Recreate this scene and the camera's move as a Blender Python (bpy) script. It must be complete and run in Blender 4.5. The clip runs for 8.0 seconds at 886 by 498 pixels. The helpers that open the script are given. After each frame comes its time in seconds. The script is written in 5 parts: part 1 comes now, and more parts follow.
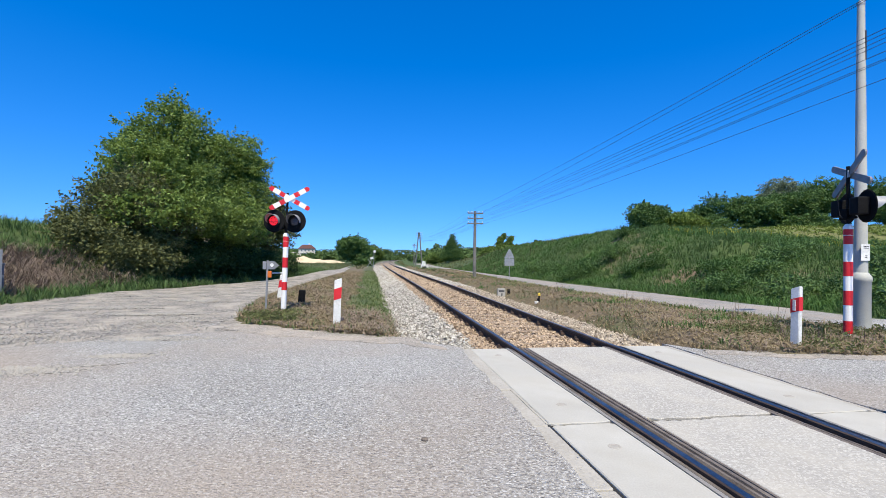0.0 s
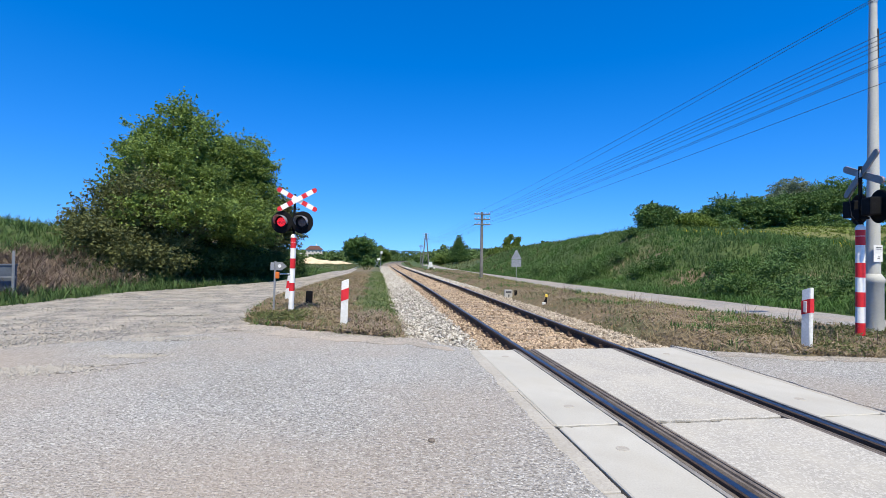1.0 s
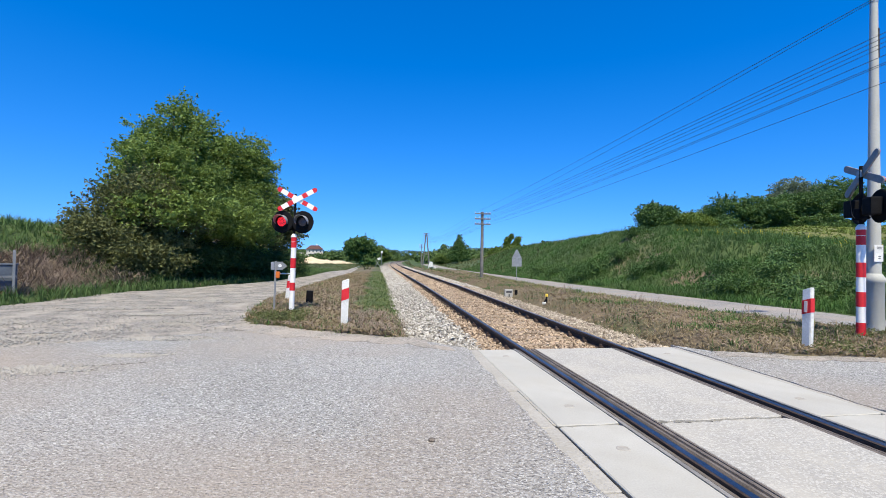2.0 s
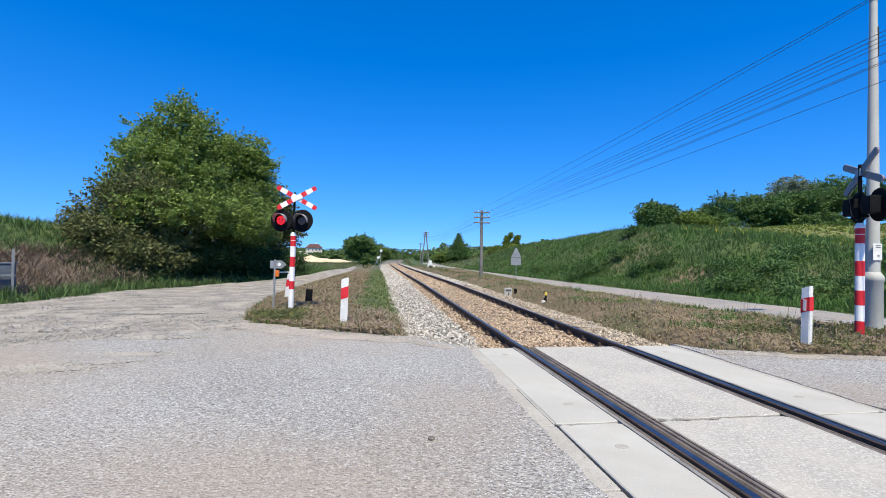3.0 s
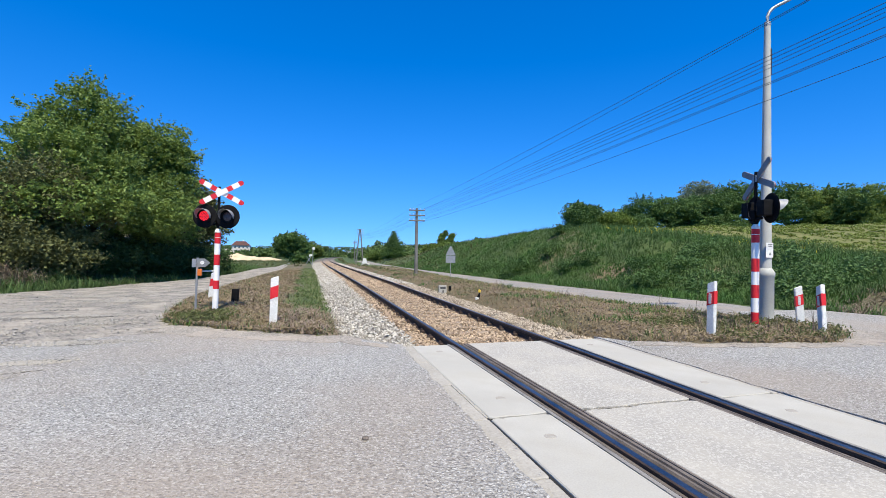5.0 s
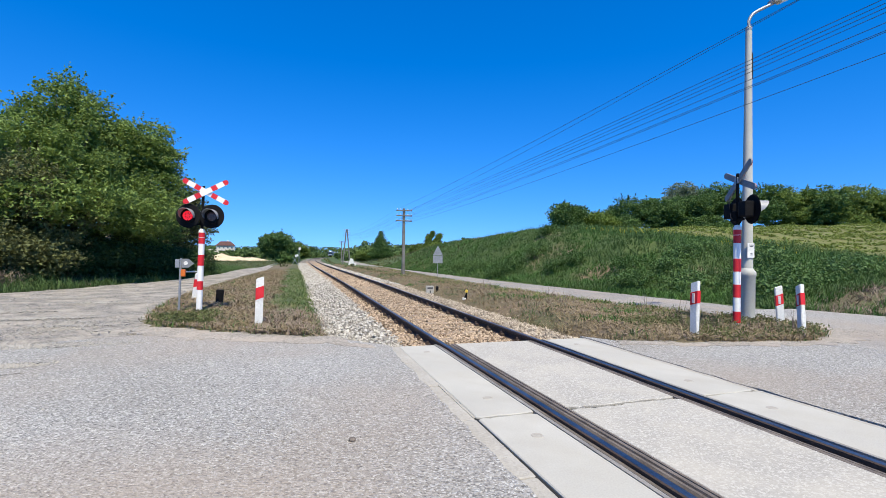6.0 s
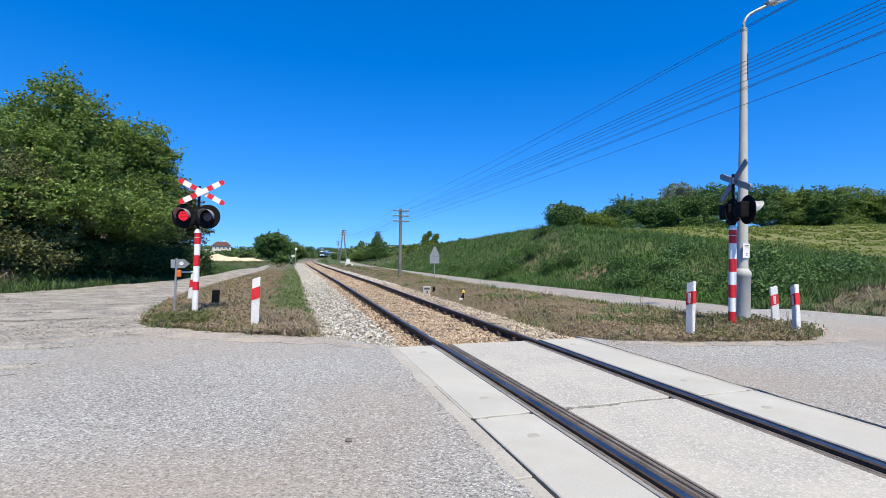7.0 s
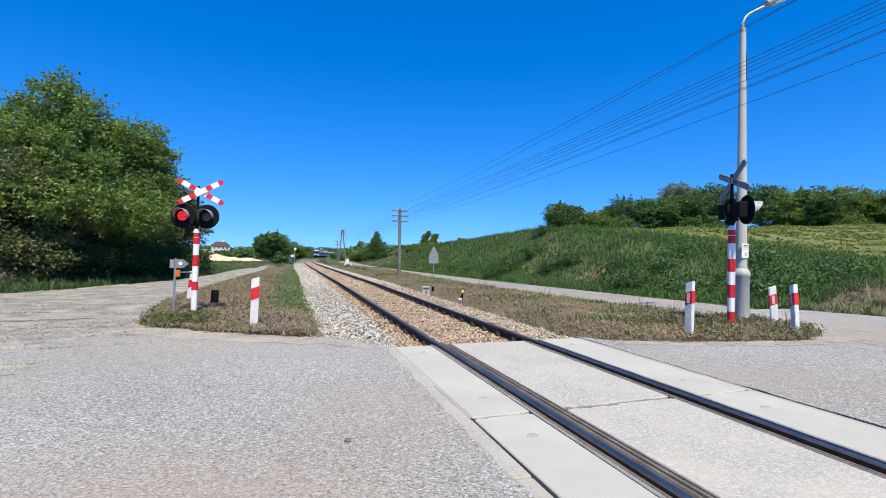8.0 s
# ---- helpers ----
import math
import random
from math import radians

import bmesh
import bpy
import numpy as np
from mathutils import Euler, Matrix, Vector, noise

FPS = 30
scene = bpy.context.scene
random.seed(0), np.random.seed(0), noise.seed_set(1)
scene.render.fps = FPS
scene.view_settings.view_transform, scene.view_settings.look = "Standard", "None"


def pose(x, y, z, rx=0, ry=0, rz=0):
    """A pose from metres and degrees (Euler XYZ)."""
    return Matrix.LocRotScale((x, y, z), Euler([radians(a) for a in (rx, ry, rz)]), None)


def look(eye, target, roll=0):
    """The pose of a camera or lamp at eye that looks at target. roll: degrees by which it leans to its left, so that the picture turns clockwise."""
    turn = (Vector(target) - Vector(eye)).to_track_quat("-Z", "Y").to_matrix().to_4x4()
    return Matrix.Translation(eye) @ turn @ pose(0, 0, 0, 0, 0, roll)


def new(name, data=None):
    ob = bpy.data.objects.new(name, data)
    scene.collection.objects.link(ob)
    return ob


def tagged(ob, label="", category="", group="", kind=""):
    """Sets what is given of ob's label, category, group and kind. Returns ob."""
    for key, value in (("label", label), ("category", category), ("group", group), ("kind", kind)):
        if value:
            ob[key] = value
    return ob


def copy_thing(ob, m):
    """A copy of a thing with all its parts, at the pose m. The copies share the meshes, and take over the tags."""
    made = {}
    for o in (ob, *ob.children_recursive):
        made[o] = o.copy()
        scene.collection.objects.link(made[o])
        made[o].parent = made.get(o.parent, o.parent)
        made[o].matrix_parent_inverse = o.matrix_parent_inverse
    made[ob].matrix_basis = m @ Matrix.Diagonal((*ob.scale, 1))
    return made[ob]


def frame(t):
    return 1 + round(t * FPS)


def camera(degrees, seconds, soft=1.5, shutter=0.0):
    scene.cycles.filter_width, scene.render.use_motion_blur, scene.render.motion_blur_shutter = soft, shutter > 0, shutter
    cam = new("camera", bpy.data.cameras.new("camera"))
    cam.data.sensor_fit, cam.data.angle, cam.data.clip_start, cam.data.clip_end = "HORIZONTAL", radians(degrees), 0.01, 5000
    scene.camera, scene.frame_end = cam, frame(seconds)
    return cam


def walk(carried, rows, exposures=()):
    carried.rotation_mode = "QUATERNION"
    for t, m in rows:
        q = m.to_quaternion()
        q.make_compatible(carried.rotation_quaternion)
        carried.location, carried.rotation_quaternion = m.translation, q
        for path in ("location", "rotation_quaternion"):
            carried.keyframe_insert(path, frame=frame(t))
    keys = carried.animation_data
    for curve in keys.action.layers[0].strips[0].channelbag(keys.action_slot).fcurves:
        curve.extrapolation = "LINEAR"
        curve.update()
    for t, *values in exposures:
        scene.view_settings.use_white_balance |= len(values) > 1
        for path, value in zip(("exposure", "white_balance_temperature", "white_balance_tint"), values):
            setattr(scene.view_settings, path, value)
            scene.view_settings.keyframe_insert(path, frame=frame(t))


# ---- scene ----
cam = camera(87.1, 8.0, soft=0.6)
EYE = (-2.797, 0.0, 1.291)
walk(cam, [(t, pose(*EYE, 90 + pitch, roll, yaw)) for t, yaw, pitch, roll in (
    (0.0, -8.89, 0.81, -0.79), (0.5, -8.27, 0.90, -0.79), (1.0, -8.05, 0.92, -0.80), (1.5, -8.00, 0.91, -0.81), (1.7, -8.00, 0.91, -0.81), (2.8, -8.03, 0.72, -0.80),
    (3.0, -8.08, 0.71, -0.80), (3.5, -9.91, 0.74, -0.82), (4.0, -12.22, 0.69, -0.81), (4.5, -14.39, 0.65, -0.82),
    (5.0, -16.06, 0.56, -0.82), (5.2, -16.58, 0.57, -0.82), (6.3, -17.80, 0.63, -0.81), (6.5, -17.90, 0.64, -0.81), (7.0, -18.03, 0.66, -0.81), (7.5, -18.11, 0.66, -0.81),
    (8.0, -18.13, 0.66, -0.81))])

# ---- light ----
SUN_AZ = 184.0      # degrees clockwise from the line of the track
SUN_EL = 60.0
world = bpy.data.worlds.new("world")
scene.world = world
world.use_nodes = True
wn = world.node_tree
sky = wn.nodes.new("ShaderNodeTexSky")
sky.sky_type = "NISHITA"
sky.sun_disc = False
sky.sun_elevation = radians(SUN_EL)
sky.sun_rotation = radians(SUN_AZ)
sky.air_density, sky.dust_density, sky.ozone_density = 1.0, 0.0, 6.0
background = wn.nodes["Background"]
background.inputs["Strength"].default_value = 0.125
deep = wn.nodes.new("ShaderNodeHueSaturation")
deep.inputs["Saturation"].default_value = 1.37
tint = wn.nodes.new("ShaderNodeMix")
tint.data_type, tint.blend_type = "RGBA", "MULTIPLY"
tint.inputs[0].default_value = 1.0
tint.inputs[7].default_value = (1.0, 1.0, 1.24, 1)
# clear air: the haze band at the horizon is left out
way = wn.nodes.new("ShaderNodeTexCoord")
lift = wn.nodes.new("ShaderNodeMapping")
lift.inputs["Scale"].default_value = (1, 1, 0.8)
lift.inputs["Location"].default_value = (0, 0, 0.11)
wn.links.new(way.outputs["Generated"], lift.inputs["Vector"])
wn.links.new(lift.outputs["Vector"], sky.inputs["Vector"])
wn.links.new(sky.outputs["Color"], deep.inputs["Color"])
wn.links.new(deep.outputs["Color"], tint.inputs[6])
wn.links.new(tint.outputs[2], background.inputs["Color"])
sun_lamp = bpy.data.lights.new("sun", "SUN")
sun_lamp.energy, sun_lamp.angle, sun_lamp.color = 5.2, radians(0.53), (1.0, 0.92, 0.70)
sun = new("sun", sun_lamp)
a, e = radians(SUN_AZ), radians(SUN_EL)
sun.matrix_world = look((math.sin(a) * math.cos(e) * 90, math.cos(a) * math.cos(e) * 90, math.sin(e) * 90), (0, 0, 0))
scene.view_settings.exposure = 0.42


# ---- materials ----
def material(name, low, high, rough=0.8, metal=0.0, scale=3.0, fine=60.0, bump=0.3, depth=0.01, speckle=None, island=0.0, leaf=0.0, spec=0.3, dust=None, pits=None):
    """Two-scale noise from low to high, an optional spread of stones (speckle: size, dark, light, share), bump at both scales."""
    m = bpy.data.materials.new(name)
    m.use_nodes = True
    t = m.node_tree
    n, l = t.nodes, t.links
    bsdf = n["Principled BSDF"]
    bsdf.inputs["Metallic"].default_value = metal
    bsdf.inputs["Specular IOR Level"].default_value = spec
    co = n.new("ShaderNodeTexCoord")

    def noise_node(sc, detail):
        x = n.new("ShaderNodeTexNoise")
        x.inputs["Scale"].default_value, x.inputs["Detail"].default_value = sc, detail
        l.new(co.outputs["Object"], x.inputs["Vector"])
        return x.outputs["Fac"]

    def calc(op, p, q):
        x = n.new("ShaderNodeMath")
        x.operation = op
        for i, v in enumerate((p, q)):
            if isinstance(v, (int, float)):
                x.inputs[i].default_value = v
            else:
                l.new(v, x.inputs[i])
        return x.outputs[0]

    def mixed(fac, p, q, mode="MIX"):
        x = n.new("ShaderNodeMix")
        x.data_type, x.blend_type = "RGBA", mode
        for sock, v in ((x.inputs[0], fac), (x.inputs[6], p), (x.inputs[7], q)):
            if isinstance(v, (int, float)):
                sock.default_value = v
            elif isinstance(v, tuple):
                sock.default_value = (*v, 1)
            else:
                l.new(v, sock)
        return x.outputs[2]

    big, small = noise_node(scale, 5.0), noise_node(fine, 3.0)
    fac = calc("ADD", calc("MULTIPLY", big, 0.6), calc("MULTIPLY", small, 0.4))
    spread = n.new("ShaderNodeMapRange")
    spread.inputs[1].default_value, spread.inputs[2].default_value = 0.33, 0.67
    l.new(fac, spread.inputs[0])
    fac = spread.outputs[0]
    if island:
        geo = n.new("ShaderNodeNewGeometry")
        fac = calc("ADD", calc("MULTIPLY", fac, 1 - island), calc("MULTIPLY", geo.outputs["Random Per Island"], island))
    colour = mixed(fac, low, high)
    relief = small
    if speckle:
        size, dark, light, share = speckle
        cells = n.new("ShaderNodeTexVoronoi")
        cells.inputs["Scale"].default_value = 1 / size
        # stones of uneven outline: the cells are pushed about by fine noise
        push = n.new("ShaderNodeTexNoise")
        push.inputs["Scale"].default_value, push.inputs["Detail"].default_value = 0.7 / size, 2
        l.new(co.outputs["Object"], push.inputs["Vector"])
        shift = n.new("ShaderNodeVectorMath")
        shift.operation = "MULTIPLY_ADD"
        shift.inputs[1].default_value = (2.2 * size,) * 3
        l.new(push.outputs["Color"], shift.inputs[0])
        l.new(co.outputs["Object"], shift.inputs[2])
        l.new(shift.outputs[0], cells.inputs["Vector"])
        sep = n.new("ShaderNodeSeparateColor")
        l.new(cells.outputs["Color"], sep.inputs[0])
        stones = mixed(sep.outputs[0], dark, light)
        colour = mixed(calc("MULTIPLY", calc("LESS_THAN", cells.outputs["Distance"], 0.55), share), colour, stones)
        relief = calc("ADD", calc("MULTIPLY", small, 1.2), calc("MULTIPLY", calc("SUBTRACT", 1.0, cells.outputs["Distance"]), 0.5 * share))
    if pits:
        # worn hollows between the stones: size, how dark, share of the surface
        size, dark, level = pits
        hollow = n.new("ShaderNodeMapRange")
        hollow.inputs[1].default_value, hollow.inputs[2].default_value, hollow.inputs[3].default_value, hollow.inputs[4].default_value = level, level + 0.09, dark, 1.0
        l.new(noise_node(1 / size, 2.5), hollow.inputs[0])
        tint_ = n.new("ShaderNodeCombineColor")
        for i in range(3):
            l.new(hollow.outputs[0], tint_.inputs[i])
        colour = mixed(1.0, colour, tint_.outputs[0], "MULTIPLY")
        relief = calc("ADD", relief, calc("MULTIPLY", hollow.outputs[0], 0.8))
    if dust:
        tone, size, share = dust
        patch = n.new("ShaderNodeMapRange")
        patch.inputs[1].default_value, patch.inputs[2].default_value, patch.inputs[4].default_value = 0.42, 0.66, share
        l.new(noise_node(1 / size, 7.0), patch.inputs[0])
        colour = mixed(patch.outputs[0], colour, tone)
    l.new(colour, bsdf.inputs["Base Color"])
    l.new(calc("ADD", rough - 0.08, calc("MULTIPLY", big, 0.16)), bsdf.inputs["Roughness"])
    if bump:
        b = n.new("ShaderNodeBump")
        b.inputs["Strength"].default_value, b.inputs["Distance"].default_value = bump, depth
        l.new(relief, b.inputs["Height"])
        l.new(b.outputs[0], bsdf.inputs["Normal"])
    if leaf:
        back = n.new("ShaderNodeBsdfTranslucent")
        l.new(colour, back.inputs["Color"])
        both = n.new("ShaderNodeMixShader")
        both.inputs[0].default_value = leaf
        l.new(bsdf.outputs[0], both.inputs[1])
        l.new(back.outputs[0], both.inputs[2])
        l.new(both.outputs[0], n["Material Output"].inputs["Surface"])
    return m


def glow(name, colour, strength):
    m = bpy.data.materials.new(name)
    m.use_nodes = True
    b = m.node_tree.nodes["Principled BSDF"]
    b.inputs["Base Color"].default_value = (*colour, 1)
    b.inputs["Emission Color"].default_value = (*colour, 1)
    b.inputs["Emission Strength"].default_value = strength
    return m


ASPHALT = material("worn_asphalt", (0.247, 0.233, 0.211), (0.366, 0.358, 0.346), 0.92, scale=0.45, fine=60, bump=0.9, depth=0.014, speckle=(0.016, (0.085, 0.085, 0.087), (0.62, 0.612, 0.597), 0.78), dust=((0.335, 0.277, 0.226), 3.4, 0.7), pits=(0.026, 0.64, 0.37))
DIRT = material("dusty_gravel_road", (0.14, 0.128, 0.115), (0.37, 0.343, 0.31), 0.95, scale=2.2, fine=14, bump=1.0, depth=0.06, speckle=(0.028, (0.08, 0.076, 0.07), (0.60, 0.57, 0.52), 0.5), dust=((0.465, 0.415, 0.355), 0.6, 0.85), pits=(0.09, 0.62, 0.38))
DUST = material("pale_road_dust", (0.21, 0.185, 0.158), (0.36, 0.32, 0.275), 0.95, scale=2.2, fine=30, bump=0.8, depth=0.012, speckle=(0.016, (0.1, 0.095, 0.09), (0.56, 0.53, 0.49), 0.6), dust=((0.4, 0.345, 0.29), 0.5, 0.6), pits=(0.05, 0.7, 0.38))
BROKEN = material("broken_old_asphalt", (0.17, 0.16, 0.148), (0.33, 0.315, 0.295), 0.95, scale=1.5, fine=40, bump=1.0, depth=0.02, speckle=(0.022, (0.07, 0.07, 0.07), (0.58, 0.565, 0.54), 0.85), dust=((0.44, 0.39, 0.33), 0.5, 0.5), pits=(0.05, 0.45, 0.44))
LANE = material("faded_lane_asphalt", (0.2, 0.184, 0.172), (0.285, 0.268, 0.252), 0.92, scale=0.4, fine=20, bump=0.5, speckle=(0.022, (0.13, 0.126, 0.12), (0.42, 0.405, 0.385), 0.5), dust=((0.335, 0.28, 0.23), 1.2, 0.6), pits=(0.12, 0.75, 0.37))
CONCRETE = material("pale_concrete", (0.348, 0.334, 0.305), (0.458, 0.445, 0.41), 0.85, scale=1.2, fine=90, bump=0.15, depth=0.003, dust=((0.32, 0.29, 0.24), 0.5, 0.35))
ROUGH_CONCRETE = material("exposed_aggregate_concrete", (0.288, 0.273, 0.25), (0.39, 0.375, 0.345), 0.9, scale=1.1, fine=40, bump=0.5, depth=0.005, speckle=(0.016, (0.266, 0.252, 0.229), (0.548, 0.525, 0.488), 0.7), dust=((0.42, 0.39, 0.34), 0.5, 0.5))
KERB = material("kerb_concrete", (0.296, 0.274, 0.237), (0.4, 0.377, 0.34), 0.9, scale=2, fine=70, bump=0.3, speckle=(0.02, (0.222, 0.207, 0.192), (0.444, 0.422, 0.392), 0.35))
STEEL = material("polished_rail_steel", (0.13, 0.133, 0.14), (0.29, 0.293, 0.3), 0.42, metal=1.0, scale=2, fine=50, bump=0.05, depth=0.001)
RAIL_SIDE = material("rusty_rail_side", (0.03, 0.022, 0.02), (0.09, 0.06, 0.045), 0.7, scale=4, fine=90, bump=0.3)
RUST = material("rusty_steel_channel", (0.09, 0.074, 0.064), (0.21, 0.178, 0.155), 0.75, metal=0.2, scale=5, fine=80, bump=0.4)
EDGE_STEEL = material("worn_steel_angle", (0.16, 0.15, 0.14), (0.33, 0.31, 0.285), 0.7, metal=0.2, scale=3, fine=60, bump=0.3)
EYE_RIM = material("stained_concrete_rim", (0.27, 0.25, 0.225), (0.38, 0.36, 0.325), 0.9, scale=9, fine=80, bump=0.2)
RUBBER = material("black_rubber", (0.012, 0.012, 0.012), (0.03, 0.03, 0.03), 0.8, scale=5, fine=60)
BALLAST = material("ballast_bed", (0.1, 0.08, 0.06), (0.19, 0.165, 0.13), 0.95, scale=1.2, fine=25, bump=1.0, depth=0.03, speckle=(0.05, (0.104, 0.0832, 0.0624), (0.343, 0.317, 0.281), 0.9))
STONE = material("pale_ballast_stone", (0.18, 0.162, 0.138), (0.56, 0.53, 0.475), 0.9, scale=1.0, fine=60, bump=0.3, island=0.85)
TAN_STONE = material("tan_ballast_stone", (0.16, 0.125, 0.09), (0.56, 0.48, 0.38), 0.9, scale=1.0, fine=60, bump=0.3, island=0.85)
RUSTY_STONE = material("rust_tinted_ballast_stone", (0.12, 0.08, 0.052), (0.55, 0.425, 0.305), 0.9, scale=1.0, fine=60, bump=0.3, island=0.85)
SLEEPER = material("weathered_sleeper", (0.2, 0.15, 0.11), (0.34, 0.27, 0.2), 0.9, scale=3, fine=60, bump=0.5)
WHITE = material("white_paint", (0.72, 0.71, 0.68), (0.84, 0.83, 0.81), 0.5, scale=6, fine=80, bump=0.05)
POST_WHITE = material("white_plastic", (0.52, 0.515, 0.49), (0.82, 0.82, 0.8), 0.45, scale=3, fine=30, bump=0.04)
RED = material("red_paint", (0.5, 0.014, 0.022), (0.66, 0.034, 0.042), 0.45, scale=6, fine=80, bump=0.05)
BLACK = material("black_painted_metal", (0.0048, 0.0048, 0.0054), (0.012, 0.012, 0.0132), 0.75, scale=6, fine=60, bump=0.05, spec=0.08)
GREY = material("galvanised_steel", (0.255, 0.264, 0.272), (0.391, 0.399, 0.408), 0.5, metal=0.5, scale=6, fine=40, bump=0.1)
SIGN_BACK = material("dull_aluminium", (0.17, 0.18, 0.19), (0.28, 0.29, 0.3), 0.6, metal=0.3, scale=3, fine=40, bump=0.05)
HOOD = material("grey_hood_metal", (0.28, 0.28, 0.29), (0.4, 0.4, 0.41), 0.5, metal=0.2, scale=6, fine=40, bump=0.05)
POLE = material("concrete_lamp_pole", (0.34, 0.34, 0.315), (0.5, 0.5, 0.465), 0.85, scale=1.6, fine=60, bump=0.25, depth=0.004)
WOOD = material("weathered_pole_wood", (0.1, 0.098, 0.094), (0.22, 0.212, 0.2), 0.9, scale=2, fine=40, bump=0.5)
PORCELAIN = material("porcelain", (0.7, 0.7, 0.68), (0.8, 0.8, 0.78), 0.25, bump=0.0)
CABLE = material("dark_wire", (0.02, 0.022, 0.025), (0.05, 0.05, 0.055), 0.6, bump=0.0)
DARK_LENS = material("dark_red_lens", (0.05, 0.03, 0.03), (0.1, 0.07, 0.07), 0.25, scale=30, fine=120, bump=0.3, spec=0.5)
LIT = glow("lit_red_lens", (1.0, 0.02, 0.035), 0.7)
ORANGE = material("orange_reflector", (0.5, 0.11, 0.015), (0.62, 0.16, 0.03), 0.35, bump=0.0)
YELLOW = material("yellow_paint", (0.75, 0.5, 0.05), (0.85, 0.62, 0.1), 0.5, bump=0.05)
REFLECTOR = material("grey_reflector", (0.5, 0.42, 0.42), (0.66, 0.6, 0.6), 0.25, scale=40, fine=200, bump=0.2)
PLASTER = material("cream_plaster", (0.56, 0.5, 0.42), (0.66, 0.6, 0.52), 0.9, scale=0.4, fine=4, bump=0.1)
INK = material("grey_print", (0.05, 0.05, 0.06), (0.1, 0.1, 0.1), 0.7, bump=0.0)
GLASS = material("lamp_glass", (0.45, 0.47, 0.45), (0.6, 0.62, 0.6), 0.2, bump=0.05, spec=0.5)

LEAF = material("tree_leaf", (0.055, 0.1, 0.024), (0.275, 0.375, 0.09), 0.5, scale=0.5, fine=6, bump=0.0, island=0.5, leaf=0.38)
LEAF_DEEP = material("deep_green_leaf", (0.034, 0.082, 0.024), (0.15, 0.25, 0.068), 0.55, scale=0.4, fine=4, bump=0.0, island=0.5, leaf=0.25)
LEAF_DARK = material("hawthorn_leaf", (0.055, 0.068, 0.026), (0.185, 0.2, 0.07), 0.6, scale=0.5, fine=6, bump=0.0, island=0.5, leaf=0.25)
LEAF_LIGHT = material("pale_leaf", (0.07, 0.12, 0.02), (0.19, 0.26, 0.05), 0.6, scale=0.5, fine=6, bump=0.0, island=0.5, leaf=0.3)
LEAF_SILVER = material("willow_leaf", (0.12, 0.16, 0.09), (0.26, 0.31, 0.2), 0.6, scale=0.5, fine=6, bump=0.0, island=0.5, leaf=0.25)
LEAF_FAR = material("far_leaf", (0.045, 0.085, 0.025), (0.12, 0.18, 0.05), 0.65, scale=0.15, fine=2, bump=0.0, island=0.5, leaf=0.25)
BARK = material("bark", (0.06, 0.05, 0.04), (0.15, 0.125, 0.1), 0.95, scale=4, fine=40, bump=0.6)
GRASS = material("green_grass", (0.028, 0.08, 0.018), (0.105, 0.205, 0.05), 0.7, scale=0.35, fine=3, bump=0.0, island=0.45, leaf=0.3)
TALL = material("tall_meadow_grass", (0.038, 0.088, 0.024), (0.135, 0.21, 0.068), 0.7, scale=0.3, fine=2, bump=0.0, island=0.45, leaf=0.3)
DRY = material("dry_grass", (0.145, 0.106, 0.0595), (0.357, 0.289, 0.178), 0.85, scale=0.5, fine=4, bump=0.0, island=0.6, leaf=0.2)
BRAMBLE = material("bramble_leaf", (0.026, 0.066, 0.018), (0.1, 0.185, 0.045), 0.6, scale=0.5, fine=6, bump=0.0, island=0.5, leaf=0.25)
CASE_PAINT = material("blue_grey_cabinet_paint", (0.06, 0.075, 0.1), (0.12, 0.14, 0.17), 0.6, scale=3, fine=30, bump=0.08)
# darker than GRASS: the shade below the left trees is in the colour
SHADE_TONED_GREEN = material("shade_toned_green", (0.02, 0.045, 0.014), (0.06, 0.11, 0.03), 0.75, scale=0.6, fine=4, bump=0.0, island=0.4, leaf=0.2)
VERGE_GREEN = material("short_verge_grass", (0.07, 0.11, 0.034), (0.21, 0.25, 0.095), 0.75, scale=0.6, fine=4, bump=0.0, island=0.45, leaf=0.25)
FAR_GRASS = material("rough_distant_grass", (0.06, 0.085, 0.03), (0.2, 0.2, 0.095), 0.8, scale=0.12, fine=2, bump=0.0, island=0.4, leaf=0.25)
CROP = material("young_crop", (0.10, 0.155, 0.03), (0.26, 0.30, 0.08), 0.7, scale=0.2, fine=2, bump=0.0, island=0.5, leaf=0.3)
BLOOM = material("yellow_bloom", (0.55, 0.45, 0.02), (0.75, 0.62, 0.05), 0.7, bump=0.0, leaf=0.3)
TWIG = material("dead_twigs", (0.08, 0.058, 0.046), (0.38, 0.30, 0.235), 0.9, scale=2, fine=20, bump=0.0, island=0.6)


